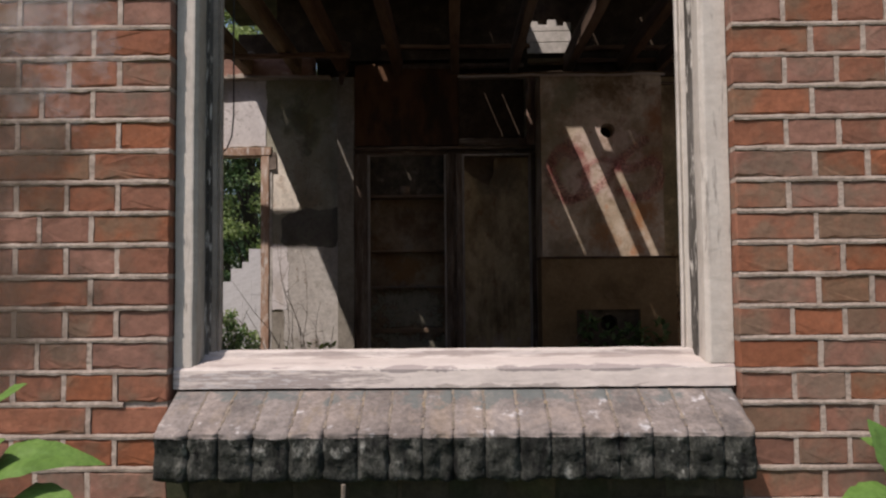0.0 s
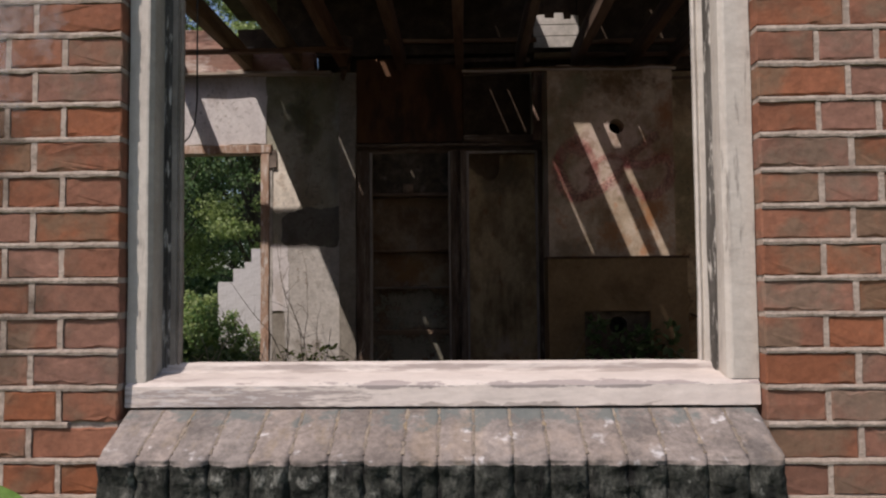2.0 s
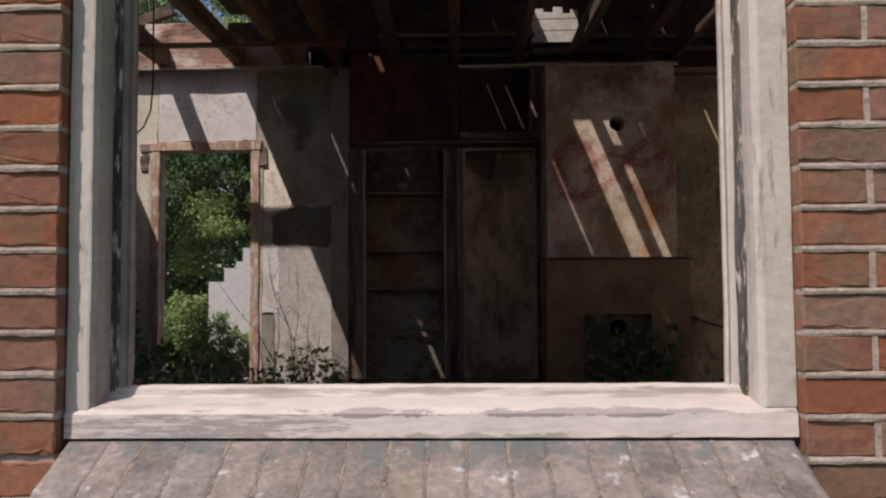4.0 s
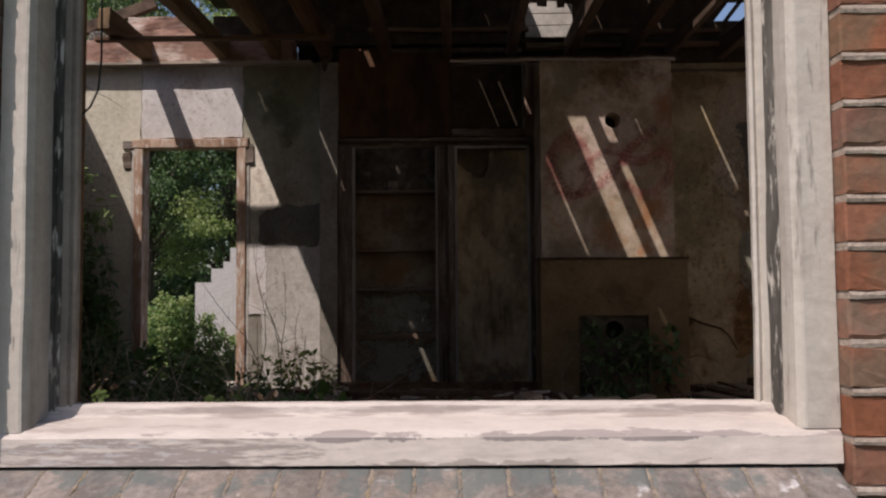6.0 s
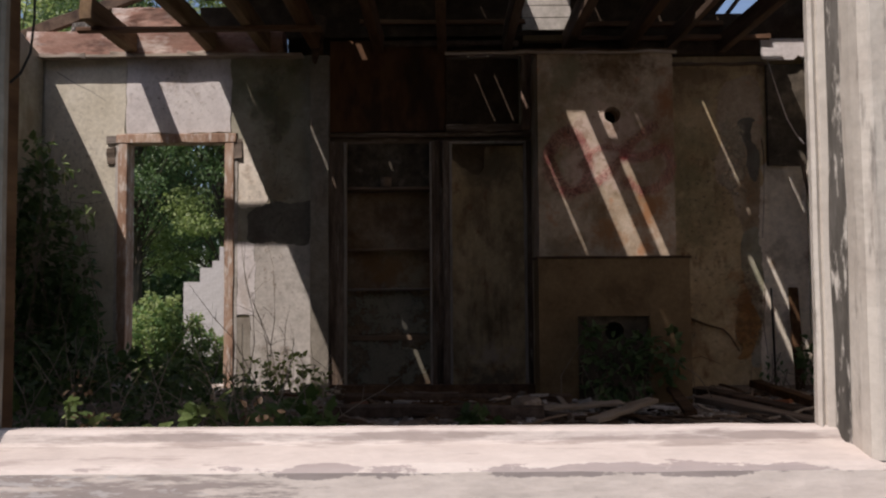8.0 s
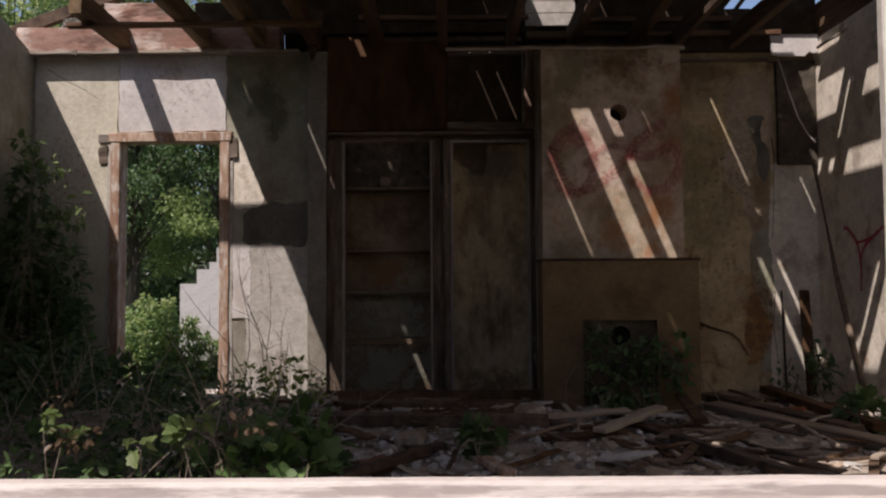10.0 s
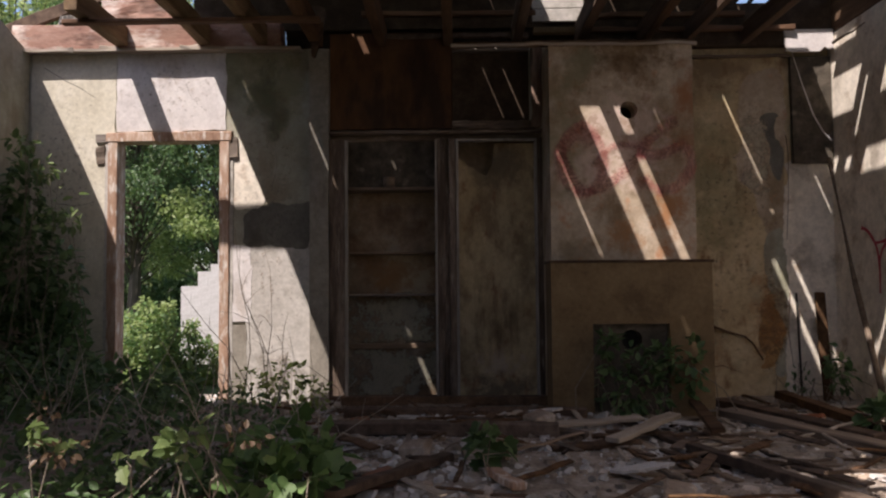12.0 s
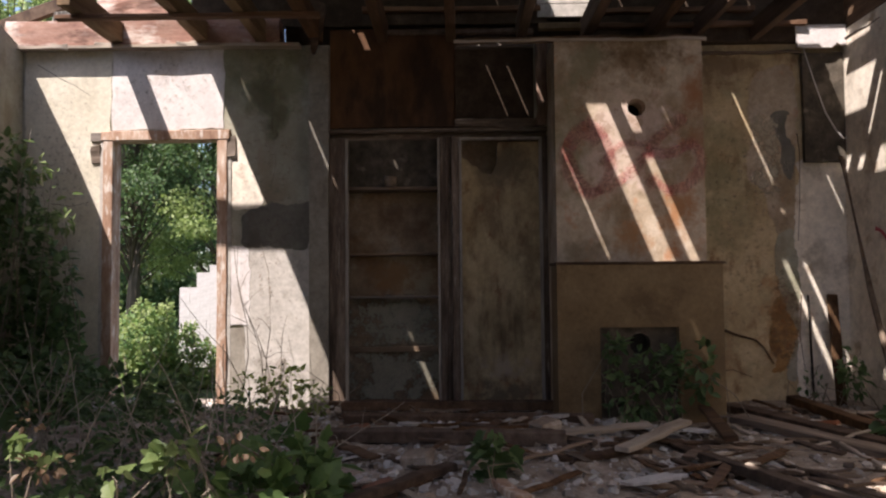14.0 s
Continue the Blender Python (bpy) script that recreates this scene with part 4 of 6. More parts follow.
# the left stop lies in shadow, and its paint is darkened for that
part("stop", upright([(-0.4660, 1.611), (-0.4630, 1.6065), (-0.4540, 1.6070), (-0.4525, 1.610), (-0.4470, 1.6065), (-0.4435, 1.610), (-0.4440, 1.620), (-0.4660, 1.629)], 0.764, OZ1, 0.0015), PAINT_SHADED_STOP, win, "grey-brown worn stop, its shade in the colour")
part("stop", upright([(0.5255, 1.610), (0.5230, 1.6065), (0.5150, 1.6075), (0.5135, 1.611), (0.5080, 1.607), (0.5035, 1.609), (0.5050, 1.620), (0.5255, 1.629)], 0.764, OZ1, 0.0015, seed=3), PAINT_V, win)
part("head", solid((OX0 + 0.003, OX1 - 0.003, FRAME_Y, FRAME_Y + 0.079, OZ1 - 0.07, OZ1), bevel=0.006), PAINT, win)
# the bottom rail: upright front, worn arris, sloping top and a lip at the back
RAIL = [(1.541, 0.7000), (1.629, 0.7000), (1.629, 0.768), (1.622, 0.7705), (1.609, 0.770), (1.605, 0.766), (1.602, 0.757), (1.597, 0.7535), (1.575, 0.750), (1.551, 0.7435), (1.545, 0.7405), (1.541, 0.736)]
rail = bmesh.new()
rows = []
for k in range(73):
    x = OX0 + 0.004 + (OX1 - OX0 - 0.007) * k / 72
    row = []
    for y, z in RAIL:
        w = Vector((x * 14, y * 40, z * 40))
        d = 0.0012 * noise.noise(w) + 0.0008 * noise.noise(w * 4)
        if 1.54 < y < 1.546 and z > 0.73:
            d += 0.0028 * max(0.0, noise.noise(Vector((x * 9, 3, 5))))          # the arris is knocked about
        row.append(rail.verts.new((x, y + d, z - 0.8 * d)))
    rows.append(row)
for p, q in zip(rows, rows[1:]):
    for k in range(len(RAIL)):
        rail.faces.new((p[k], p[(k + 1) % len(RAIL)], q[(k + 1) % len(RAIL)], q[k]))
rail.faces.new(rows[0])
rail.faces.new(rows[-1])
bmesh.ops.recalc_face_normals(rail, faces=rail.faces)
# lighter paint on the front lifts it towards the top's sunlit brightness
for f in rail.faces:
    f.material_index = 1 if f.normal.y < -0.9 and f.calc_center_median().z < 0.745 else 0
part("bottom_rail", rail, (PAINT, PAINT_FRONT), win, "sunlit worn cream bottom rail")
tagged(obj("hanging_wire", sweep(bmesh.new(), [(-0.436, 1.652, OZ1 - 0.01), (-0.432, 1.652, 1.80), (-0.434, 1.652, 1.50), (-0.433, 1.652, 1.27), (-0.436, 1.650, 1.225), (-0.445, 1.645, 1.198), (-0.455, 1.640, 1.185)], 0.0016, 0.0016, 6), SOOT), "thin dark wire hanging inside the window", "wire")
lin = prism([(-0.51, 1.631), (-0.489, 1.631), (-0.4890, 1.72), (-0.605, 1.865), (-0.63, 1.865)], 0.70, OZ1)
for v in lin.verts:
    v.co = Vector((v.co.x, v.co.z, v.co.y))
bmesh.ops.recalc_face_normals(lin, faces=lin.faces)
part("lining", lin, WOOD_DARK, win, "bare brown inner lining")

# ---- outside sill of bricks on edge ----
# joints below the sill, in the same shade-darkened colour
part("damp_joints", solid((OX0 + 0.002, OX1 - 0.002, FACE + 0.004, FACE + 0.0065, -0.2, OZ0)), BRICK_SHADED, front)
sill = thing("window_sill", "weathered mossy sill of bricks laid on edge", "sill", at=(0, 0, 0))
nb = 18
widths = [R.uniform(0.9, 1.1) for k in range(nb)]
widths = [1.082 * w / sum(widths) for w in widths]
x = -0.507
for k in range(nb):
    w = widths[k]
    dy = 0.0
    dz = 0.0002 * (k % 2)
    prof = [(1.417 + dy, 0.551 + dz), (1.56, 0.56), (1.56, 0.694), (1.538, 0.695 + dz), (1.428 + dy, 0.641 + dz), (1.418 + dy, 0.634 + dz), (1.415 + dy, 0.622 + dz)]
    b = prism(prof, 0.0001, w - 0.0001)
    for v in b.verts:
        v.co = Vector((x + v.co.y, v.co.x, v.co.z))
    bmesh.ops.recalc_face_normals(b, faces=b.faces)
    bmesh.ops.subdivide_edges(b, edges=b.edges[:], cuts=7, use_grid_fill=True)
    b.normal_update()
    for v in b.verts:
        if v.co.y < 1.505:
            n = noise.fractal(v.co * 34, 1.0, 2.0, 5)
            crust = 0.6 * noise.noise(Vector((v.co.x * 45, 3, v.co.z * 18))) + 0.7 * noise.noise(v.co * 85)
            low = min(1.0, max(0.0, (0.648 - v.co.z) / 0.022))          # 1 on the crusted front, 0 on the worn top
            z = v.co.z
            if min(v.co.x - x, x + w - v.co.x) < 0.001:
                v.co.y += 0.007 * low                   # worn back towards the joints
            v.co += (Vector((0.1 * crust, -(n + crust), 0.35 * n)) * 0.0085).lerp(Vector((0, -0.5 * n, 0.8 * n)) * 0.0032, 1 - low)
            if z < 0.575:
                v.co.z += 0.005 * noise.noise(Vector((v.co.x * 38, v.co.y * 30, 2)))
    for f in b.faces:
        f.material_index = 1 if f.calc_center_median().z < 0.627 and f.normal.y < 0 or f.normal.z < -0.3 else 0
        f.smooth = abs(f.normal.x) < 0.6
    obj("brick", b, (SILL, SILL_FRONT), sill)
    x += w
bed = bmesh.new()
x = -0.507
for k in range(nb - 1):
    x += widths[k]
    rows = []
    for q in range(45):
        p = Vector((x, 1.538 - 0.1095 * q / 44, 0.695 - 0.0537 * q / 44))
        half = 0.0028 + 0.0035 * noise.noise(Vector((k * 3.1, q * 0.22, 7)))
        shift = 0.002 * noise.noise(Vector((k * 5.3, q * 0.15, 2)))
        rise = 0.0006 + 0.0016 * noise.noise(Vector((k * 2.7, q * 0.5, 4)))
        row = []
        for side, up in ((-1.4, -0.0035), (-0.7, rise), (0.0, rise + 0.0004), (0.7, rise), (1.4, -0.0035)):
            c = p + Vector((shift + side * max(half, 0.0008), 0, 0))
            n = noise.fractal(c * 34, 1.0, 2.0, 5) if c.y < 1.505 else 0.0
            row.append(bed.verts.new(c + Vector((0, -0.5 * n * 0.0032, 0.8 * n * 0.0032 + up))))
        rows.append(row)
    for a, b in zip(rows, rows[1:]):
        for q in range(4):
            bed.faces.new((a[q], a[q + 1], b[q + 1], b[q]))
bmesh.ops.recalc_face_normals(bed, faces=bed.faces)
part("joint_mortar", bed, SILL_JOINT, sill)
part("mortar_bed", solid((-0.50, 0.57, 1.440, 1.56, 0.556, 0.62), (-0.50, 0.57, 1.545, 1.566, 0.62, 0.690)), MORTAR, sill)

# ---- doorway ----
door = tagged(obj("door_1", solid((DOOR[0] - 0.1, DOOR[1] + 0.1, BACK + 0.02, BACK + 0.24, 0.05, 0.15), rough=0.01, cuts=3), RUBBLE), "open doorway with a peeling red-brown wooden frame", "doorway", kind="structure")
for x0, x1 in ((DOOR[0] - 0.075, DOOR[0]), (DOOR[1], DOOR[1] + 0.075)):
    jamb = part("jamb", solid((x0, x1, BACK - 0.025, BACK + 0.12, 0.15, DOOR[2]), bevel=0.005, rough=0.005, cuts=10), WOOD_FRAME, door)
lintel = part("lintel", solid((DOOR[0] - 0.09, DOOR[1] + 0.09, BACK - 0.03, BACK + 0.12, DOOR[2], DOOR[2] + 0.072), bevel=0.005, rough=0.005, cuts=8), WOOD_FRAME, door)
part("architrave", solid((DOOR[0] - 0.10, DOOR[0] - 0.074, BACK - 0.012, BACK + 0.2, 0.15, DOOR[2] + 0.03), (DOOR[1] + 0.074, DOOR[1] + 0.10, BACK - 0.012, BACK + 0.2, 0.15, DOOR[2] + 0.03), rough=0.006, cuts=8), PLASTER_GREY, door)
part("reveal", solid((DOOR[1] - 0.03, DOOR[1] + 0.07, BACK + 0.122, BACK + 0.26, 0.1, DOOR[2]), rough=0.006, cuts=8), PLASTER_WHITE, door, "white plastered reveal")
part("hinge_block", solid((DOOR[0] - 0.17, DOOR[0] - 0.09, BACK - 0.02, BACK + 0.02, DOOR[2], DOOR[2] + 0.06), bevel=0.005), WOOD_GREY, lintel)
part("hinge_block", solid((DOOR[0] - 0.165, DOOR[0] - 0.10, BACK - 0.02, BACK + 0.02, DOOR[2] - 0.17, DOOR[2] - 0.03), rough=0.02, cuts=2), WOOD_GREY, jamb)
part("hinge_block", solid((DOOR[1] + 0.08, DOOR[1] + 0.135, BACK - 0.02, BACK + 0.02, DOOR[2] - 0.12, DOOR[2] + 0.02), rough=0.02, cuts=2), WOOD_GREY, jamb)

# torn layers of plaster on the wall
part("plaster_layer", prism(ragged(-2.46, -1.63, DOOR[2] + 0.085, 2.76, R), BACK - 0.008, BACK + 0.02), PLASTER_WHITE, back, "white plaster over the doorway")
part("plaster_layer", prism(ragged(-3.11, -2.47, 0.1, 2.765, R), BACK - 0.006, BACK + 0.02), PLASTER_YELLOW, back, "yellow limewashed plaster")
part("plaster_layer", prism(ragged(-1.47, -0.99, 0.1, 1.40, R, amp=0.012), BACK - 0.009, BACK + 0.02), PLASTER_GREY, back, "grey cement plaster")
part("plaster_layer", prism(torn([(-1.47, 1.52), (-1.40, 1.56), (-1.22, 1.60), (-1.08, 1.595), (-0.985, 1.60), (-0.985, 1.30), (-1.06, 1.245), (-1.14, 1.275), (-1.30, 1.28), (-1.42, 1.27), (-1.50, 1.31), (-1.49, 1.42)], 6, 0.018), BACK - 0.013, BACK + 0.02), PLASTER_DAMP, back, "dark damp cement patch")
part("plaster_layer", prism(torn([(-1.57, 2.10), (-1.50, 2.06), (-1.44, 1.90), (-1.36, 1.72), (-1.34, 1.60), (-1.45, 1.57), (-1.565, 1.58), (-1.57, 1.85)], 9, 0.012), BACK - 0.005, BACK + 0.02), PLASTER_PALE, back, "pinkish cream plaster beside the door frame")
part("plaster_layer", prism(ragged(-1.57, -1.435, 0.72, 1.30, R, amp=0.024), BACK - 0.0115, BACK + 0.02), PLASTER_WHITE, back, "cream plaster beside the door frame")
part("plaster_layer", prism(ragged(-1.575, -1.465, 0.12, 0.70, R, amp=0.014), BACK - 0.0105, BACK + 0.02), PILASTER, back, "grey bare cement beside the door frame")
part("pilaster", solid((-0.985, CLO[0] - 0.085, BACK - 0.06, BACK + 0.02, 0.05, 2.75), rough=0.004, cuts=8), PILASTER, back, "grey pilaster")

for pts in ([(-3.02, 2.66), (-2.86, 2.56), (-2.74, 2.50), (-2.62, 2.42)], [(-1.93, 2.52), (-1.90, 2.43), (-1.84, 2.36), (-1.76, 2.30), (-1.64, 2.26)], [(-2.04, 2.62), (-2.00, 2.50), (-1.985, 2.40)], [(-1.25, 2.60), (-1.27, 2.2), (-1.24, 1.9), (-1.28, 1.7)], [(-2.9, 1.62), (-2.75, 1.60), (-2.62, 1.63)]):
    part("crack", sweep(bmesh.new(), [(x, BACK - 0.0065, z) for x, z in pts], 0.0028, 0.0012, 4), BARE, back, "dark crack in the plaster")

# ---- wall closet ----
clo = thing("wall_closet_frame", "old brown wooden frame of two doorless wall closets", "closet", at=(0, BACK, FLOOR))
clo.location = (0, 0, 0)
for x0, x1 in ((CLO[0] - 0.085, CLO[0] + 0.035), (-0.035, 0.02), (0.05, 0.105), (CLO[1] - 0.03, CLO[1] + 0.08)):
    post = part("post", solid((x0, x1, BACK - 0.03, BACK + 0.09, 0.12, CLO[2] - 0.02), bevel=0.006, rough=0.003, cuts=8), WOOD_CLOSET, clo)
    for b0, b1 in ((CLO[0] + 0.035, CLO[0] + 0.055), (-0.052, -0.036), (0.106, 0.124), (CLO[1] - 0.05, CLO[1] - 0.031), (CLO[1] + 0.045, CLO[1] + 0.062)):
        if x0 - 0.03 < b0 and b1 < x1 + 0.03:
            part("bead", solid((b0, b1, BACK - 0.042, BACK + 0.01, 0.16, CLO[2] - 0.03), bevel=0.003, rough=0.003, cuts=8), BEAD, post, "worn grey-painted bead")
part("mullion_panel", solid((0.015, 0.055, BACK, BACK + 0.08, 0.12, CLO[2] - 0.02)), WOOD_CLOSET, clo)
part("head_rail", solid((CLO[0] - 0.09, CLO[1] + 0.085, 6.722, BACK + 0.12, CLO[2] - 0.025, CLO[2] + 0.05), bevel=0.008, rough=0.006, cuts=12), WOOD_RAIL, clo)
part("rail_moulding", solid((CLO[0] - 0.092, CLO[1] + 0.088, 6.655, 6.721, CLO[2] + 0.020, CLO[2] + 0.046), bevel=0.006, rough=0.007, cuts=14), WOOD_RAIL, clo, "worn moulding along the closet head")
part("base_board", solid((CLO[0] - 0.09, CLO[1] + 0.085, BACK - 0.05, BACK + 0.1, 0.05, 0.16), bevel=0.006, rough=0.006, cuts=8), WOOD_DARK, clo)
for z, t, y0 in ((1.70, 0.022, BACK + 0.01), (1.22, 0.018, BACK + 0.08), (0.90, 0.018, BACK + 0.08), (0.50, 0.040, 6.835)):
    part("shelf", solid((CLO[0], -0.03, y0, 6.885, z, z + t), bevel=0.003, rough=0.004, cuts=4), WOOD_GREY, clo)
part("shelf_back", solid((CLO[0], -0.03, 6.735, 6.75, 1.73, CLO[2] + 0.05), rough=0.003, cuts=3), SOOTY, clo, "dark board behind the top shelf")
panel = prism([(0.10, 0.15), (0.72, 0.15), (0.72, 2.05), (0.40, 2.05), (0.385, 1.97), (0.39, 1.90), (0.35, 1.84), (0.335, 1.79), (0.305, 1.83), (0.27, 1.82), (0.24, 1.87), (0.20, 1.875), (0.17, 1.92), (0.14, 1.93), (0.10, 1.96)], BACK + 0.05, BACK + 0.075)
part("closet_panel", panel, PLASTER_DRAB, clo, "drab torn wallboard panel")
part("rust_panel", solid((CLO[0] - 0.085, 0.085, 6.695, 6.74, CLO[2] + 0.06, 2.90), bevel=0.004, rough=0.004, cuts=6), RUST, clo, "rust-brown boarded panel above the closet")
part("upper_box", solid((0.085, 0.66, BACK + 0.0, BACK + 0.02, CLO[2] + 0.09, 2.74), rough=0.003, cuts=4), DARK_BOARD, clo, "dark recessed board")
part("upper_rail", solid((0.085, 0.70, BACK - 0.04, BACK + 0.02, CLO[2] + 0.05, CLO[2] + 0.11), bevel=0.004, rough=0.012, cuts=12), WOOD_RAIL, clo)
part("upper_post", solid((0.675, 0.748, BACK - 0.07, BACK + 0.02, CLO[2] + 0.05, 2.76), bevel=0.006, rough=0.016, cuts=14), WOOD_UPPER, clo, "splintered weathered post")
part("upper_top", solid((0.085, 0.66, BACK - 0.06, BACK + 0.02, 2.735, 2.765), bevel=0.004, rough=0.008, cuts=8), WOOD_GREY, clo)
part("bead", solid((0.106, CLO[1] - 0.031, BACK - 0.042, BACK + 0.01, CLO[2] - 0.045, CLO[2] - 0.028), bevel=0.003, rough=0.003, cuts=8), BEAD, clo, "worn grey-painted bead")
can = bmesh.new()
bmesh.ops.create_cone(can, cap_ends=True, segments=16, radius1=0.042, radius2=0.045, depth=0.075, matrix=pose(-0.40, BACK + 0.03, 1.76))
tagged(obj("old_tin", can, WOOD_GREY), "dusty tin standing on the closet shelf", "tin")

# ---- chimney and fireplace ----
def holed(x0, x1, z0, z1, cx, cz, r, y0, y1, n=40):
    """A slab from y0 to y1 with a round hole through it."""
    bm = bmesh.new()
    ring, edge = [], []
    corner = [math.atan2(z - cz, x - cx) for x in (x0, x1) for z in (z0, z1)]
    angles = [math.tau * k / n - math.pi for k in range(n)]
    for c in corner:
        k = min(range(n), key=lambda q: abs(angles[q] - c))
        angles[k] = c
    for a in angles:
        dx, dz = math.cos(a), math.sin(a)
        t = min(((x1 if dx > 0 else x0) - cx) / dx if abs(dx) > 1e-6 else 1e9, ((z1 if dz > 0 else z0) - cz) / dz if abs(dz) > 1e-6 else 1e9)
        j = 1 + 0.05 * noise.noise(Vector((3 * dx, 3 * dz, cx)))
        ring.append([bm.verts.new((cx + r * j * dx, y, cz + r * j * dz)) for y in (y0, y1)])
        edge.append([bm.verts.new((cx + t * dx, y, cz + t * dz)) for y in (y0, y1)])
    for k in range(n):
        q = (k + 1) % n
        bm.faces.new((ring[k][0], ring[q][0], edge[q][0], edge[k][0]))
        bm.faces.new((ring[k][1], edge[k][1], edge[q][1], ring[q][1]))
        bm.faces.new((ring[k][0], ring[k][1], ring[q][1], ring[q][0]))
        bm.faces.new((edge[k][0], edge[q][0], edge[q][1], edge[k][1]))
    bmesh.ops.recalc_face_normals(bm, faces=bm.faces)
    return bm


chim = tagged(obj("chimney_breast", solid((0.75, 1.745, 6.42, NICHE, 0.05, 2.66), bevel=0.006, rough=0.006, cuts=7), PLASTER_BREAST), "plastered chimney breast stained brown with faded red graffiti", "chimney", kind="structure")
flue = bmesh.new()
bmesh.ops.create_cone(flue, cap_ends=True, segments=24, radius1=0.066, radius2=0.066, depth=0.012, matrix=pose(1.298, 6.408, 2.178, 90, 0, 0))
part("flue_hole", flue, SOOT, chim, "black round stovepipe hole")
part("plaster_face", holed(0.752, 1.743, 0.06, 2.655, 1.298, 2.178, 0.060, 6.216, 6.417), PLASTER_BREAST, chim)
part("top_beam", solid((0.09, 1.76, 6.19, 6.27, 2.632, 2.665), bevel=0.01, rough=0.02, cuts=10), WOOD_DARK, chim, "split dark batten")
part("lath", solid((0.07, 1.765, 6.172, 6.188, 2.622, 2.640), rough=0.014, cuts=16), WOOD_PALE, chim, "splintered pale lath")
fp = thing("fireplace", "brown board fireplace surround with a sooty opening", "fireplace")
part("pilaster", solid((0.71, 0.975, 5.94, 6.225, 0.06, 1.115), bevel=0.002), SURROUND, fp)
part("pilaster", solid((1.468, 1.75, 5.94, 6.225, 0.06, 1.115), bevel=0.002), SURROUND, fp)
part("frieze", solid((0.9755, 1.4675, 5.942, 6.225, 0.72, 1.115), bevel=0.002), SURROUND, fp)
part("mantel", solid((0.70, 1.765, 5.93, 6.22, 1.115, 1.132), bevel=0.003, rough=0.005, cuts=8), WOOD_DARK, fp)
infill = part("infill", holed(0.9765, 1.4665, 0.06, 0.719, 1.235, 0.615, 0.066, 5.99, 6.10), SOOTY, fp, "sooty plastered infill")
fl = bmesh.new()
bmesh.ops.create_cone(fl, cap_ends=True, segments=20, radius1=0.075, radius2=0.075, depth=0.02, matrix=pose(1.235, 6.112, 0.615, 90, 0, 0))
part("stove_hole", fl, SOOT, infill, "black hole")
# faded spray-painted loops
def spray(name, pts, w, plane, axis, parent, label):
    bm = bmesh.new()
    P = [Vector(p) for p in pts]
    smooth = []
    for k in range(len(P) - 1):
        p0, p1, p2, p3 = P[max(k - 1, 0)], P[k], P[k + 1], P[min(k + 2, len(P) - 1)]
        for q in range(8):
            u = q / 8
            smooth.append(0.5 * ((2 * p1) + (p2 - p0) * u + (2 * p0 - 5 * p1 + 4 * p2 - p3) * u * u + (3 * p1 - p0 - 3 * p2 + p3) * u ** 3))
    smooth.append(P[-1])
    prev = None
    for k, p in enumerate(smooth):
        d = smooth[min(k + 1, len(smooth) - 1)] - smooth[max(k - 1, 0)]
        n = Vector((-d.y, d.x)).normalized() * w * (0.8 + 0.4 * noise.noise(Vector((k * 0.3, w * 90, 0))))
        row = []
        for s in (-1, 1):
            a = p + s * n
            row.append(bm.verts.new((a.x, plane, a.y) if axis == "y" else (plane, a.x, a.y)))
        if prev:
            bm.faces.new((*prev, *row[::-1]))
        prev = row
    return part(name, bm, FRESH_SPRAY if axis == "x" else GRAFFITI, parent, label)


def faded(pts, w, label):
    """Old spray paint: a dense core and a wider, thinner pass."""
    for k, f in enumerate((1.5, 1.0)):
        spray("graffiti", pts, w * f, 6.2070 - 0.0006 * k, "y", chim, label)


faded([(0.97, 2.07), (0.86, 1.99), (0.815, 1.84), (0.87, 1.66), (0.99, 1.60), (1.09, 1.70), (1.115, 1.86), (1.04, 2.03), (0.95, 2.08)], 0.034, "faded red spray-painted loop")
faded([(1.62, 2.11), (1.50, 2.02), (1.38, 1.90), (1.50, 1.86), (1.66, 1.92), (1.72, 1.80), (1.64, 1.66), (1.50, 1.62), (1.36, 1.70)], 0.036, "faded red spray-painted stroke")
faded([(0.82, 1.88), (0.98, 1.62), (1.20, 1.70), (1.38, 1.88)], 0.032, "faded red spray-painted stroke")
faded([(0.84, 1.90), (0.90, 1.98), (1.0, 2.0), (1.05, 1.94)], 0.05, "faded red spray-painted smear")
faded([(1.40, 1.90), (1.2, 1.93), (1.05, 1.80)], 0.02, "faded red spray-painted stroke")
right = bpy.data.objects["wall_right"]
spray("graffiti", [(6.40, 1.36), (6.32, 1.33), (6.24, 1.25), (6.20, 1.17), (6.185, 1.05), (6.19, 0.90)], 0.016, XR - 0.009, "x", right, "red spray-painted stroke")
spray("graffiti", [(5.96, 1.30), (6.06, 1.25), (6.14, 1.20), (6.19, 1.10)], 0.016, XR - 0.0095, "x", right, "red spray-painted stroke")
spray("graffiti", [(6.24, 1.24), (6.12, 1.25), (6.0, 1.28), (5.9, 1.33)], 0.013, XR - 0.010, "x", right, "red spray-painted stroke")
alc = bpy.data.objects["wall_alcove"]
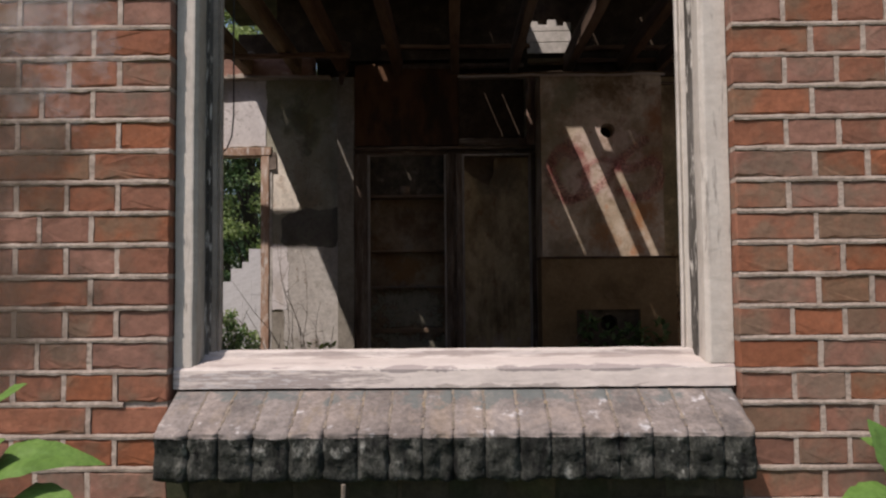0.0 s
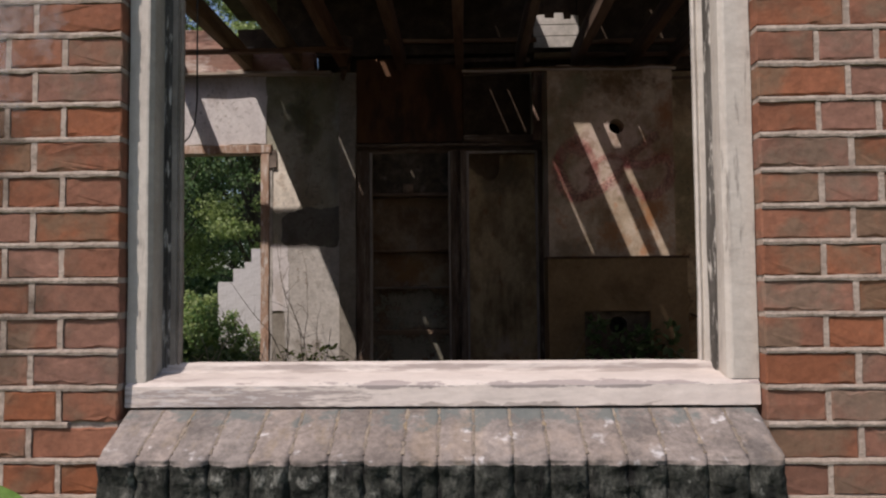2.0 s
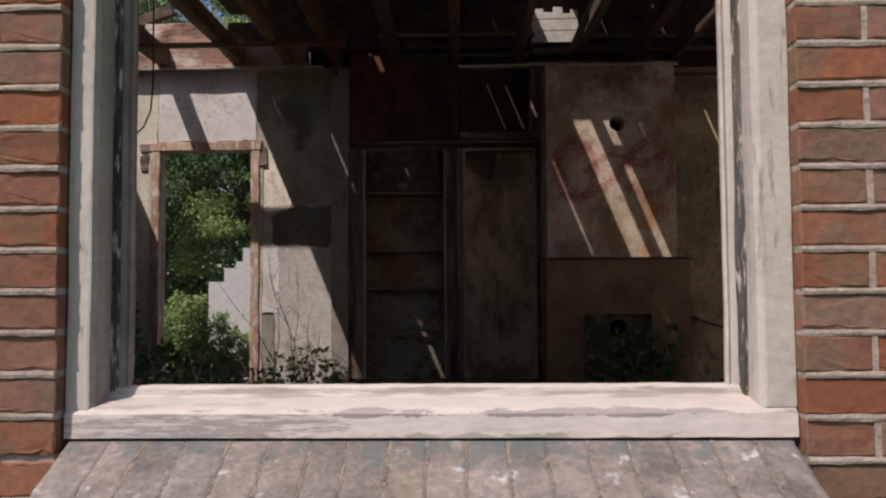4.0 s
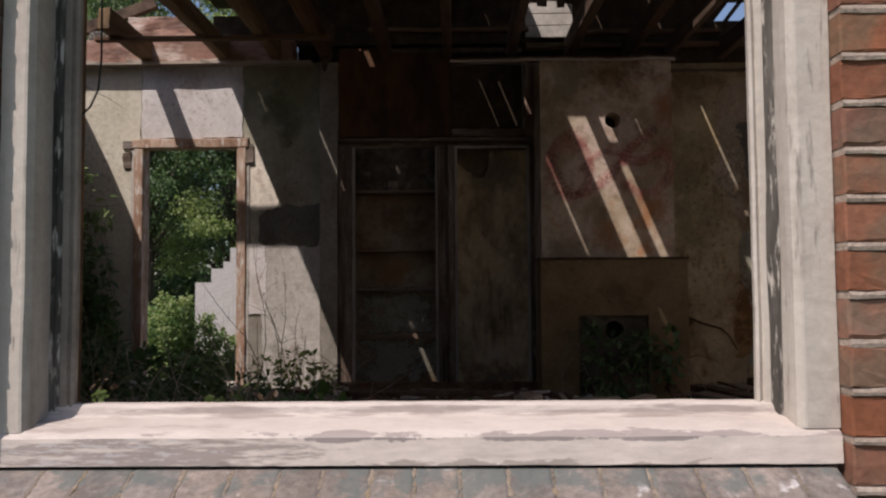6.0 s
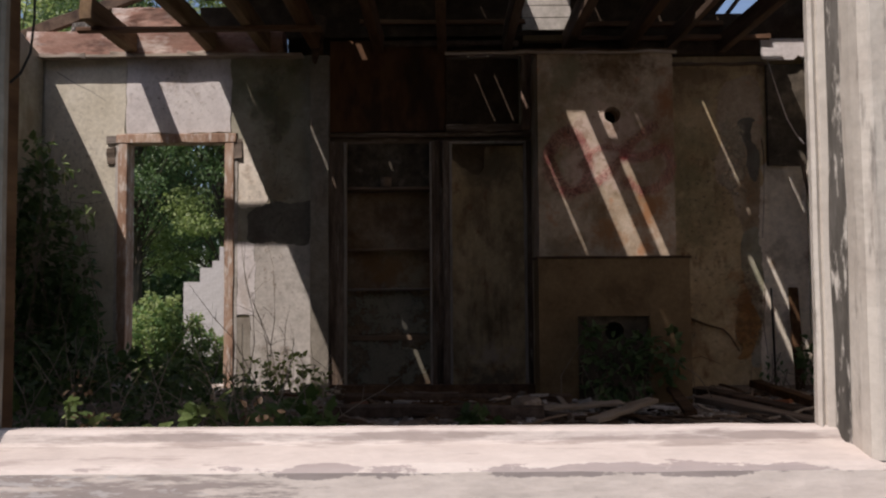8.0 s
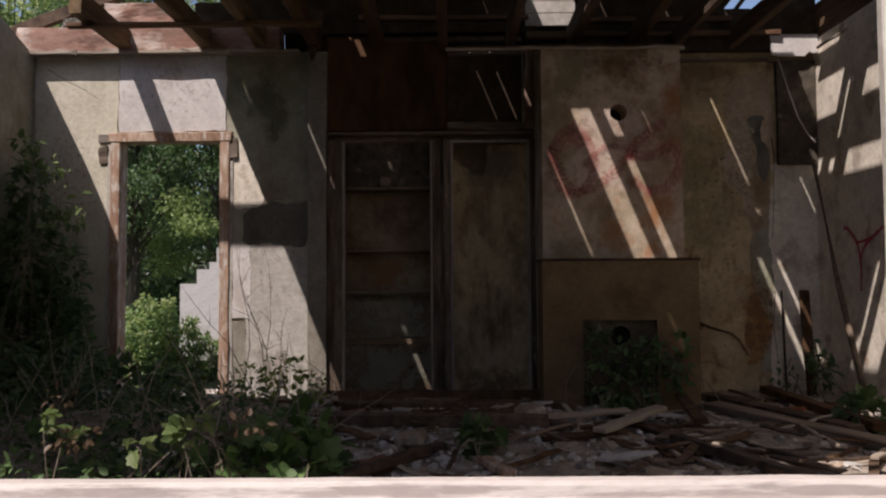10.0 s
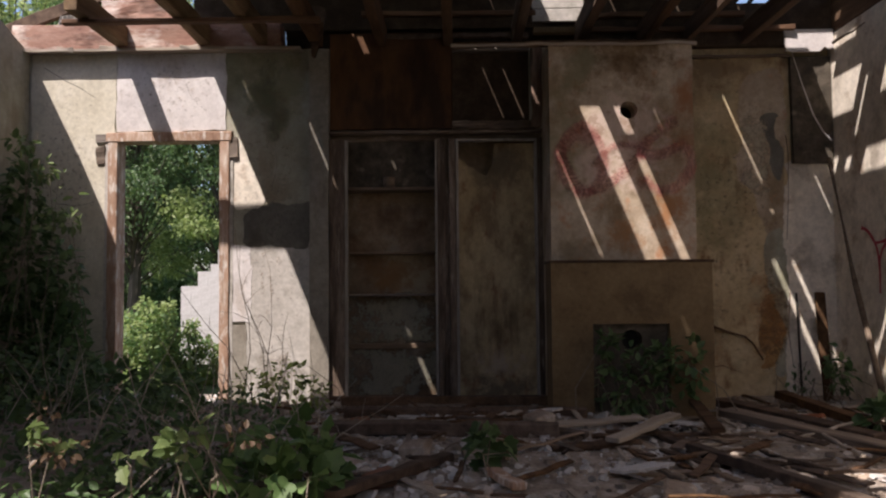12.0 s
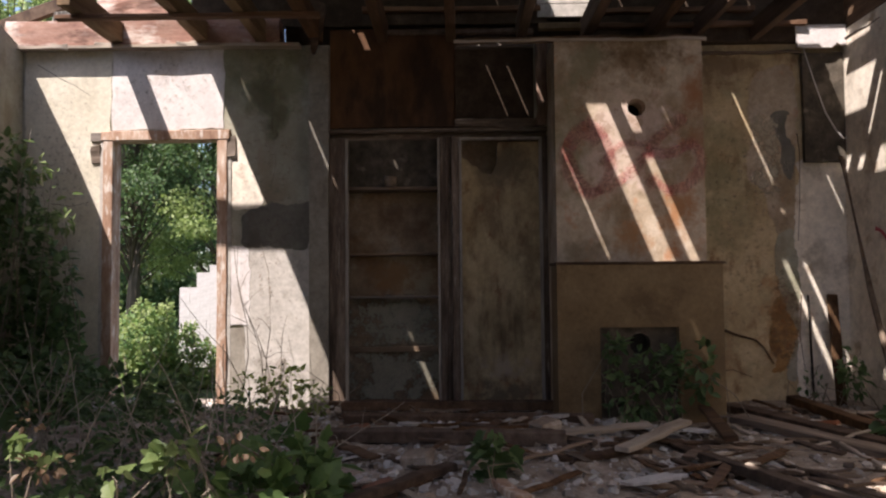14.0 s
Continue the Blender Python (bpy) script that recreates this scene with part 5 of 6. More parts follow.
for k, (outline, d, ma, la) in enumerate((
        ([(2.64, 1.90), (2.955, 1.92), (2.955, 0.10), (2.60, 0.10), (2.61, 0.9), (2.59, 1.40), (2.625, 1.75)], 0.006, PLASTER_PALE, "pale plaster strip in the corner"),
        ([(2.33, 2.56), (2.58, 2.60), (2.63, 2.30), (2.61, 1.85), (2.60, 1.30), (2.47, 1.36), (2.36, 1.66), (2.25, 1.80), (2.29, 2.10), (2.27, 2.38)], 0.003, PLASTER_BREAST, "yellowed torn patch of plaster"),
        ([(2.45, 2.24), (2.57, 2.27), (2.53, 2.14), (2.60, 1.98), (2.57, 1.76), (2.52, 1.86), (2.51, 2.02), (2.46, 2.10)], 0.007, PLASTER_DAMP, "grey scar where plaster fell"),
        ([(2.40, 0.70), (2.46, 0.78), (2.54, 0.74), (2.58, 0.60), (2.54, 0.48), (2.47, 0.36), (2.40, 0.33), (2.43, 0.45), (2.38, 0.55)], 0.009, OCHRE, "bare ochre clay where plaster fell"),
        ([(2.44, 1.30), (2.60, 1.36), (2.63, 0.9), (2.60, 0.36), (2.49, 0.30), (2.52, 0.7), (2.46, 0.98)], 0.004, PLASTER, "flaking pale plaster"))):
    part("plaster_layer", prism(torn(outline, k, 0.016), NICHE - d, NICHE + 0.02), ma, alc, la)
for pts in ([(2.625, 2.1), (2.64, 1.96), (2.63, 1.6), (2.61, 1.3)], [(2.0, 0.34), (2.1, 0.36), (2.25, 0.30)], [(2.62, 0.9), (2.60, 0.6), (2.63, 0.36)]):
    part("crack", sweep(bmesh.new(), [(x, NICHE - 0.008, z) for x, z in pts], 0.004, 0.002, 4), WOOD_DARK, alc, "dark crack in the plaster")
tagged(obj("dark_board", solid((2.66, 2.965, NICHE - 0.05, NICHE - 0.012, 1.88, 2.70), bevel=0.004, rough=0.006, cuts=6), SOOTY), "dark weathered board on the alcove wall", "board")

# stains and runs on the walls
for x0, x1, z0, z1, y, ma, pa in (
        (2.30, 2.68, 0.15, 1.25, NICHE - 0.011, STAIN_RUST, alc), (1.78, 2.12, 0.35, 1.05, NICHE - 0.010, STAIN_RUST, alc), (2.2, 2.6, 1.35, 2.6, NICHE - 0.012, STAIN_CREAM, alc),
        (-1.46, -1.0, 0.1, 0.6, BACK - 0.0180, STAIN_SMOKE, back), (-1.6, -0.99, 1.9, 2.77, BACK - 0.009, STAIN_ALGAE, back), (-2.46, -1.63, 2.16, 2.765, BACK - 0.0165, STAIN_PIT, back),
        (-3.12, -2.55, 0.9, 2.76, BACK - 0.0160, STAIN_PIT, back), (-1.56, -0.99, 0.12, 2.74, BACK - 0.0195, STAIN_PIT, back), (1.76, 2.6, 0.12, 2.74, NICHE - 0.0125, STAIN_PIT, alc),
        (0.12, 0.70, 0.30, 1.2, BACK + 0.0435, STAIN_DRIP, clo), (-0.84, 0.06, 0.50, 0.93, 6.872, STAIN_LIME, clo), (-0.84, 0.06, 0.08, 0.56, 6.872, STAIN_LIME, clo),
        (-1.05, -0.55, 1.15, 1.65, FACE - 0.0030, STAIN_SALT, front), (-1.45, -0.524, -0.3, 2.0, FACE - 0.0036, STAIN_GRIME, front), (0.592, 1.5, -0.3, 1.0, FACE - 0.0036, STAIN_GRIME, front)):
    stain(x0, x1, z0, z1, y, ma, pa)


# ---- outside behind the doorway ----
ruin = tagged(obj("wall_ruin", solid((-2.87, -0.6, 9.306, 9.42, -0.2, 0.98), (-2.42, -0.6, 9.306, 9.42, 0.97, 1.3)), WHITEWALL), "broken stepped wall of whitewashed brick", "wall", kind="structure")
RUIN_BRICK = solid((0.0004, 0.2196, 0, 0.1, 0.0004, 0.0796), bevel=0.0012, rough=0.001)
ruin_mesh = bpy.data.meshes.new("brick")
RUIN_BRICK.to_mesh(ruin_mesh)
ruin_mesh.materials.append(WHITEWALL)
for row in range(20):
    z = -0.2 + row * 0.08
    start = -2.905 if z < 0.94 else (-2.72 if z < 1.1 else (-2.58 if z < 1.2 else -2.50))
    for k in range(8):
        b = new("brick", ruin_mesh)
        b.parent = ruin
        b.location = (start + 0.11 * (row % 2) + 0.22 * k, 9.3 + R.uniform(-0.002, 0.002), z)
        if b.location.x > -0.8:
            break
    if row % 2:
        b = new("brick", ruin_mesh)
        b.parent = ruin
        b.scale.x = 0.5
        b.location = (start, 9.3 + R.uniform(-0.004, 0.004), z)


def tree(x, y, h, r, seed, n, size=0.13, low=0.25, leaf=None):
    rng = np.random.default_rng(seed)
    t = thing("tree", "leafy green deciduous tree in sunlight", "tree", "trees behind the house", at=(0, 0, 0))
    bm = bmesh.new()
    z0 = land_z(x, y) - 0.1
    sweep(bm, [(x, y, z0), (x + 0.04, y, z0 + h * 0.18), (x + 0.1, y, z0 + h * 0.35), (x - 0.1, y + 0.1, z0 + h * 0.75)], 0.045 * r + 0.05, 0.02, 8)
    blobs = []
    for k in range(95):
        a, u = rng.uniform(0, math.tau), rng.uniform(low, 1.0)
        rr = r * (0.35 + 0.6 * math.sin(math.pi * min(1, 0.15 + 0.8 * u))) * rng.uniform(0.3, 1)
        p = (x + rr * math.cos(a), y + rr * math.sin(a), z0 + h * u)
        s = r * rng.uniform(0.09, 0.21)
        blobs.append((*p, s * rng.uniform(0.7, 1.5), s * rng.uniform(0.7, 1.5), s * rng.uniform(0.4, 0.9), s * s))
        m = (x + rr * 0.4 * math.cos(a), y + rr * 0.4 * math.sin(a), z0 + h * u * 0.8)
        sweep(bm, [(x, y, z0 + h * u * 0.55), m, p], 0.014, 0.005, 5)
    part("trunk", bm, BARK, t)
    c, d = blob_points(blobs, n, rng, 0.2)
    c = c + rng.normal(size=c.shape) * 0.022 * r
    leaves("crown", c, 0.5 * d + rng.normal(size=d.shape) * 0.8 - (0, 0, 0.25), rng.uniform(0.6, 1.3, n) * size, leaf or LEAF_TREE, OVAL, t, "", seed)
    return t


tree(-3.30, 12.2, 5.6, 1.5, 1, 21000, 0.056, 0.22)
# this crown's shade is in its leaf colour
tree(-4.55, 11.9, 6.2, 1.7, 2, 22000, 0.056, 0.30, LEAF_SHADED)
tree(-2.0, 13.6, 6.6, 2.0, 9, 16000, 0.06, 0.15)
tree(-7.6, 14.0, 7.0, 2.8, 3, 16000, 0.10, 0.1)
tree(-7.3, 18.0, 4.6, 2.6, 4, 16000, 0.085, 0.02, LEAF)
tree(-4.6, 20.0, 4.4, 2.6, 5, 14000, 0.09, 0.02, LEAF)
tree(-9.5, 20, 9.0, 3.8, 6, 14000, 0.2, 0.05)
tree(-7.6, 25, 5.4, 3.6, 7, 12000, 0.14, 0.02, LEAF)
tree(-12.5, 26, 11.0, 4.6, 8, 9000, 0.3, 0.02, LEAF)


def bush(name, label, blobs, n, size, seed, shape=OVAL, material=None, stems=20, group="", thick=0.0045):
    rng = np.random.default_rng(seed)
    t = thing(name, label, "bush", group)
    c, d = blob_points(blobs, n, rng, 0.35)
    leaves("foliage", c, d + rng.normal(size=d.shape) * 0.7 + (0, -0.2, -0.1), rng.uniform(0.55, 1.35, n) * size, material or LEAF, shape, t, "", seed)
    b = np.array(blobs)
    for k in range(stems):
        bm = bmesh.new()
        q = b[rng.integers(len(b))]
        e = q[:3] + rng.normal(size=3) * q[3:6] * 0.5
        s = (e[0] + rng.normal() * 0.12, e[1] + rng.normal() * 0.12, 0.1)
        mid = (np.array(s) + e) / 2 + rng.normal(size=3) * 0.06
        sweep(bm, [s, mid, e], thick, 0.4 * thick, 4)
        part("stem", bm, TWIG, t)
    return t


OUTSIDE = [(-2.88, 8.0, 0.50, 0.20, 0.25, 0.30, 1), (-2.62, 7.9, 0.56, 0.15, 0.2, 0.26, .7), (-2.45, 8.1, 0.40, 0.18, 0.2, 0.24, .7), (-2.70, 8.0, 0.22, 0.34, 0.3, 0.18, .9), (-2.25, 8.15, 0.30, 0.16, 0.2, 0.22, .6), (-1.98, 8.2, 0.20, 0.26, 0.25, 0.20, .6),
           (-2.80, 8.1, 0.82, 0.07, 0.1, 0.08, .12), (-2.55, 8.0, 0.78, 0.05, 0.08, 0.09, .10), (-2.33, 8.0, 0.62, 0.05, 0.08, 0.07, .08), (-3.3, 8.8, 0.3, 0.5, 0.4, 0.5, 1)]
bush("bush", "dense green bush in sun outside the doorway", OUTSIDE, 2600, 0.050, 11, material=LEAF_TREE, group="bushes outside", stems=30)
# mostly the same blobs, set back and lower: darker leaves paint the bush's shaded underside
bush("bush", "darker green leaves for the shaded inside of the bush outside the doorway", [(x, y + 0.06, z - 0.05, a, b, c, w) for x, y, z, a, b, c, w in OUTSIDE] + [(-3.6, 10, 0.3, 0.9, 0.5, 0.45, 1.2), (-4.4, 11.4, 0.2, 1.2, 0.5, 0.45, 1.0)], 4200, 0.048, 43, material=LEAF_WEED, group="bushes outside")
bush("hedge", "distant green hedge beyond the ruin", [(-5.5, 17, 0.45, 1.5, 0.6, 0.75, 1), (-8.5, 17.5, 0.5, 1.6, 0.6, 0.8, 1), (-3.4, 16.5, 0.4, 1.2, 0.6, 0.7, 1), (-11.5, 18, 0.5, 1.8, 0.6, 0.9, 1)], 9000, 0.13, 28, material=LEAF_SHADED, stems=10)
bush("bush", "dark shrub growing in the corner beside the doorway", [(-2.85, 6.25, 0.55, 0.30, 0.3, 0.5, 1), (-2.92, 6.3, 1.15, 0.20, 0.25, 0.45, .8), (-2.98, 6.35, 1.65, 0.11, 0.15, 0.32, .25), (-2.62, 6.2, 0.45, 0.25, 0.25, 0.4, .8), (-2.55, 5.9, 0.35, 0.35, 0.35, 0.3, .8), (-2.2, 5.9, 0.28, 0.35, 0.35, 0.24, .7), (-1.85, 6.25, 0.25, 0.2, 0.2, 0.2, .4), (-2.62, 6.25, 1.0, 0.12, 0.12, 0.35, .25)], 2900, 0.075, 12)
bush("bush", "young weeds at the foot of the pilaster", [(-1.10, 6.3, 0.32, 0.16, 0.16, 0.16, 1), (-1.32, 6.25, 0.3, 0.13, 0.12, 0.13, .5), (-0.88, 6.2, 0.25, 0.10, 0.12, 0.12, .5)], 260, 0.05, 13, material=LEAF_TREE)
bush("bush", "low broad-leaved weeds on the dirt floor", [(-0.62, 4.3, 0.30, 0.16, 0.15, 0.11, 1), (-0.50, 4.2, 0.2, 0.2, 0.2, 0.1, .5), (-1.0, 4.4, 0.2, 0.25, 0.2, 0.12, .35), (-2.0, 4.7, 0.2, 0.5, 0.3, 0.15, .35)], 110, 0.095, 14, BROAD, material=LEAF_WEED, stems=16)
bush("bush", "sunlit broad-leaved weeds on thin stems", [(-1.33, 3.6, 0.50, 0.05, 0.06, 0.05, .35), (-1.22, 3.6, 0.45, 0.08, 0.06, 0.04, .35), (-1.0, 3.55, 0.40, 0.05, 0.06, 0.04, .35), (-0.86, 3.6, 0.43, 0.06, 0.06, 0.05, .5), (-0.79, 3.6, 0.49, 0.06, 0.06, 0.04, .35)], 46, 0.046, 16, BROAD, material=LEAF_SUN, stems=10, thick=0.003)
bush("bush", "broad green leaves of a weed in the rubble", [(-0.62, 4.05, 0.33, 0.13, 0.1, 0.07, 1), (-0.52, 4.0, 0.22, 0.16, 0.1, 0.07, 1), (-0.80, 4.0, 0.24, 0.1, 0.1, 0.06, .5), (-0.70, 3.9, 0.28, 0.2, 0.1, 0.06, .6)], 75, 0.085, 29, BROAD, material=LEAF_WEED, stems=12, thick=0.004)
bush("bush", "low tangled undergrowth on the dirt floor", [(-1.2, 4.7, 0.25, 0.5, 0.4, 0.15, 1), (-2.0, 5.0, 0.3, 0.6, 0.5, 0.2, 1.3), (-1.5, 5.6, 0.22, 0.6, 0.5, 0.14, 1), (-2.6, 5.2, 0.4, 0.35, 0.5, 0.3, 1.2), (-1.8, 4.2, 0.22, 0.5, 0.3, 0.13, .8), (-1.1, 4.05, 0.2, 0.4, 0.2, 0.08, .8), (-1.7, 3.8, 0.2, 0.5, 0.2, 0.10, .7)], 3300, 0.042, 27, material=LEAF, stems=40)
bush("bush", "sunlit sprigs at the edge of the shrub", [(-2.80, 6.0, 1.95, 0.10, 0.08, 0.05, .4), (-2.64, 6.0, 1.78, 0.06, 0.08, 0.07, .3), (-2.46, 6.0, 1.42, 0.07, 0.08, 0.08, .4), (-2.60, 6.1, 1.55, 0.15, 0.1, 0.25, .5)], 120, 0.06, 26, material=LEAF_SUN, stems=9)
bush("bush", "weeds growing in front of the fireplace", [(1.2, 5.8, 0.36, 0.24, 0.07, 0.24, 1), (1.05, 5.83, 0.60, 0.06, 0.05, 0.08, .2), (1.40, 5.83, 0.52, 0.10, 0.05, 0.10, .3), (1.57, 5.85, 0.45, 0.08, 0.05, 0.20, .35)], 330, 0.062, 15, material=LEAF)
bush("bush", "small green plant in the corner of the wall", [(2.80, 6.45, 0.38, 0.08, 0.1, 0.16, 1), (2.55, 6.5, 0.28, 0.1, 0.1, 0.1, .4)], 90, 0.06, 17)
bush("bush", "small leafy weed in the rubble", [(0.24, 4.5, 0.26, 0.09, 0.09, 0.12, 1)], 30, 0.085, 18, BROAD, material=LEAF, stems=6)
bush("bush", "leafy weed at the side wall", [(2.42, 5.2, 0.24, 0.12, 0.1, 0.1, 1)], 45, 0.08, 19, LOBED, stems=5)
def weed(label, spec, seed):
    """A few big drooping leaves, each on its own stalk: base, way, size, droop."""
    t = thing("weed", label, "weed", "weeds below the window")
    for k, (b, w, s, droop) in enumerate(spec):
        w = Vector(w).normalized()
        side = w.cross(Vector((0.15 * math.sin(seed + k), -0.45, 1))).normalized()
        up = side.cross(w)
        bm = bmesh.new()
        rows = []
        for q in range(13):
            u = q / 12
            half = 0.33 * math.sin(math.pi * u ** 0.72) ** 0.9 * (1 + 0.06 * math.sin(29 * u + k)) + 0.004
            mid = Vector(b) + s * (u * w - droop * u * u * up - 0.25 * droop * u ** 3 * w)
            row = []
            for a in range(-4, 5):
                v = a / 4
                lift = 0.30 * abs(v) - 0.22 * v * v + 0.035 * math.sin(15 * u + 3 * v * (1 if v > 0 else -1) + k)
                row.append(bm.verts.new(mid + s * half * (v * side + lift * up)))
            rows.append(row)
        for p, r in zip(rows, rows[1:]):
            for a in range(8):
                bm.faces.new((p[a], p[a + 1], r[a + 1], r[a]))
        leaf = obj("leaf", bm, LEAF_BRIGHT, t, smooth=True)
        part("stalk", sweep(bmesh.new(), [(b[0] - 0.03 * w.x, b[1] - 0.02, -0.25), (b[0] - 0.02 * w.x, b[1] - 0.01, b[2] - 0.12), b], 0.004, 0.002, 5), LEAF_BRIGHT, t)


weed("broad bright green leaves growing below the window", [((-0.668, 1.19, 0.612), (0.62, -0.2, 0.75), 0.14, 0.95), ((-0.632, 1.17, 0.575), (0.9, -0.3, 0.42), 0.135, 0.6), ((-0.70, 1.2, 0.60), (0.35, -0.3, 0.75), 0.11, 0.3), ((-0.685, 1.22, 0.715), (0.75, -0.1, 0.55), 0.075, 0.1), ((-0.66, 1.16, 0.555), (0.9, -0.4, 0.0), 0.12, 0.2)], 51)
weed("broad bright green leaves growing below the window", [((0.71, 1.19, 0.575), (-1, -0.2, 0.14), 0.12, 0.15), ((0.715, 1.22, 0.60), (-0.35, 0, 1), 0.10, 0.2), ((0.735, 1.25, 0.62), (-0.6, 0.1, 0.5), 0.07, 0.2)], 61)
tagged(obj("grass_stalk", sweep(bmesh.new(), [(-0.15, 1.30, -0.25), (-0.147, 1.29, 0.2), (-0.143, 1.28, 0.53), (-0.142, 1.28, 0.58)], 0.002, 0.004, 6), TWIG), "dry grass stalk in front of the sill", "grass")


def bare_shrub(name, label, x, y, spread, h, n, seed, r=0.006, lean=0.35):
    rr = random.Random(seed)
    t = thing(name, label, "shrub")
    for k in range(n):
        bm = bmesh.new()
        p = Vector((x + rr.uniform(-spread, spread) * 0.6, y + rr.uniform(-0.15, 0.15), 0.1))
        d = Vector((rr.uniform(-lean, lean), rr.uniform(-0.2, 0.2), 1)).normalized()
        pts = [p.copy()]
        hh = h * rr.uniform(0.5, 1.1)
        for q in range(6):
            d = (d + Vector((rr.uniform(-0.22, 0.22), rr.uniform(-0.2, 0.2), rr.uniform(-0.08, 0.05)))).normalized()
            p = p + d * hh / 6
            pts.append(p.copy())
        sweep(bm, pts, r, r * 0.35, 5)
        for q in (2, 3, 4):
            e = pts[q] + Vector((rr.uniform(-0.25, 0.25), rr.uniform(-0.15, 0.15), rr.uniform(0.05, 0.25))) * hh * 0.6
            sweep(bm, [pts[q], (pts[q] + e) / 2 + Vector((0, 0, 0.02)), e], r * 0.5, r * 0.2, 4)
        part("branch", bm, STEM if "grey" in label else TWIG, t)
    return t


bare_shrub("bare_shrub", "dry leafless twigs against the sunlit wall", -1.27, 6.30, 0.26, 1.2, 7, 31, 0.0042)
bare_shrub("bare_shrub", "tangle of dry grey stems", -1.1, 4.3, 0.7, 0.65, 7, 32, 0.005)
bare_shrub("bare_shrub", "tangle of dry grey stems", -2.0, 4.6, 0.6, 0.6, 4, 33, 0.005)
bare_shrub("bare_shrub", "tangle of dry grey stems", -2.3, 5.4, 0.5, 0.6, 4, 34, 0.005)
bare_shrub("bare_shrub", "tangle of dry grey stems", -1.0, 4.15, 0.6, 0.8, 6, 35, 0.0035, 0.9)
bare_shrub("bare_shrub", "tangle of dry grey stems", -0.6, 4.3, 0.5, 0.7, 5, 36, 0.0035, 1.2)
bare_shrub("bare_shrub", "tangle of dry grey stems", -1.6, 4.5, 0.9, 0.75, 7, 37, 0.004, 0.9)
bare_shrub("bare_shrub", "tangle of dry grey stems", -2.1, 5.0, 0.7, 0.8, 6, 38, 0.0045, 0.8)
rng = np.random.default_rng(41)
c, d = blob_points([(-1.25, 3.58, 0.43, 0.10, 0.06, 0.04, 1), (-1.36, 3.7, 0.56, 0.04, 0.06, 0.04, .4), (-0.66, 3.7, 0.45, 0.08, 0.06, 0.03, .5)], 70, rng)
tagged(leaves("dead_leaves", c, d, rng.uniform(0.015, 0.038, 70), LEAF_DRY, OVAL, None, "", 41), "curled brown dead leaves caught in the stems", "leaves", kind="stuff")

# ---- planks on the floor ----
def plank(cx, cy, z, l, w, t, yaw, tilt, label, material=WOOD_GREY):
    o = obj("plank", solid((-l / 2, l / 2, -w / 2, w / 2, 0, t), bevel=0.004, rough=0.01, cuts=5), material)
    o.matrix_world = pose(cx, cy, z, R.uniform(-6, 6), tilt, yaw)
    return tagged(o, label, "plank", "planks on the floor")


def beam(p, q, z, w, t, label, material=None, dz=0.0):
    """A plank from p to q on the floor."""
    l = math.hypot(q[0] - p[0], q[1] - p[1])
    cx, cy = (p[0] + q[0]) / 2, (p[1] + q[1]) / 2
    return plank(cx, cy, max(floor_z(cx, cy), z - t), l, w, t, math.degrees(math.atan2(q[1] - p[1], q[0] - p[0])), -math.degrees(math.atan2(dz, l)), label, material or WOOD_GREY)


beam((-0.80, 6.42), (1.00, 6.38), 0.20, 0.12, 0.06, "old brown beam along the foot of the wall", WOOD_DARK)
beam((-0.62, 5.86), (0.90, 5.80), 0.20, 0.10, 0.05, "old brown beam in the rubble", WOOD_DARK)
beam((-0.62, 5.12), (0.62, 5.0), 0.20, 0.13, 0.06, "old brown beam in the rubble", WOOD_DARK)
beam((0.83, 4.70), (1.34, 5.43), 0.24, 0.075, 0.025, "pale broken plank on top of the rubble", WOOD_PALE)
beam((1.25, 4.84), (1.62, 3.70), 0.18, 0.08, 0.05, "brown beam lying across the rubble", WOOD_DARK)
beam((1.62, 5.98), (1.42, 4.95), 0.24, 0.07, 0.03, "brown lath leaning on the rubble", WOOD_DARK)
beam((1.87, 6.25), (2.25, 4.95), 0.20, 0.10, 0.05, "dark plank in the rubble", WOOD_DARK)
beam((2.42, 6.55), (2.42, 5.05), 0.20, 0.09, 0.05, "dark plank in the rubble", WOOD_DARK)
beam((1.78, 5.85), (2.25, 4.5), 0.17, 0.12, 0.04, "grey plank in the rubble", WOOD_GREY)
beam((1.92, 4.88), (1.86, 4.40), 0.22, 0.02, 0.015, "thin pale lath on the rubble", WOOD_PALE)
beam((-0.40, 3.95), (0.05, 4.60), 0.20, 0.07, 0.035, "brown plank in the rubble", WOOD_DARK)
beam((0.62, 5.20), (1.15, 5.43), 0.22, 0.07, 0.02, "pale broken plank on top of the rubble", WOOD_PALE)
beam((0.24, 4.38), (0.33, 4.1), 0.18, 0.07, 0.03, "broken orange-brown plank end in the rubble", WOOD_FRAME)
beam((0.10, 5.45), (0.75, 4.92), 0.20, 0.06, 0.03, "brown lath in the rubble", WOOD_DARK)
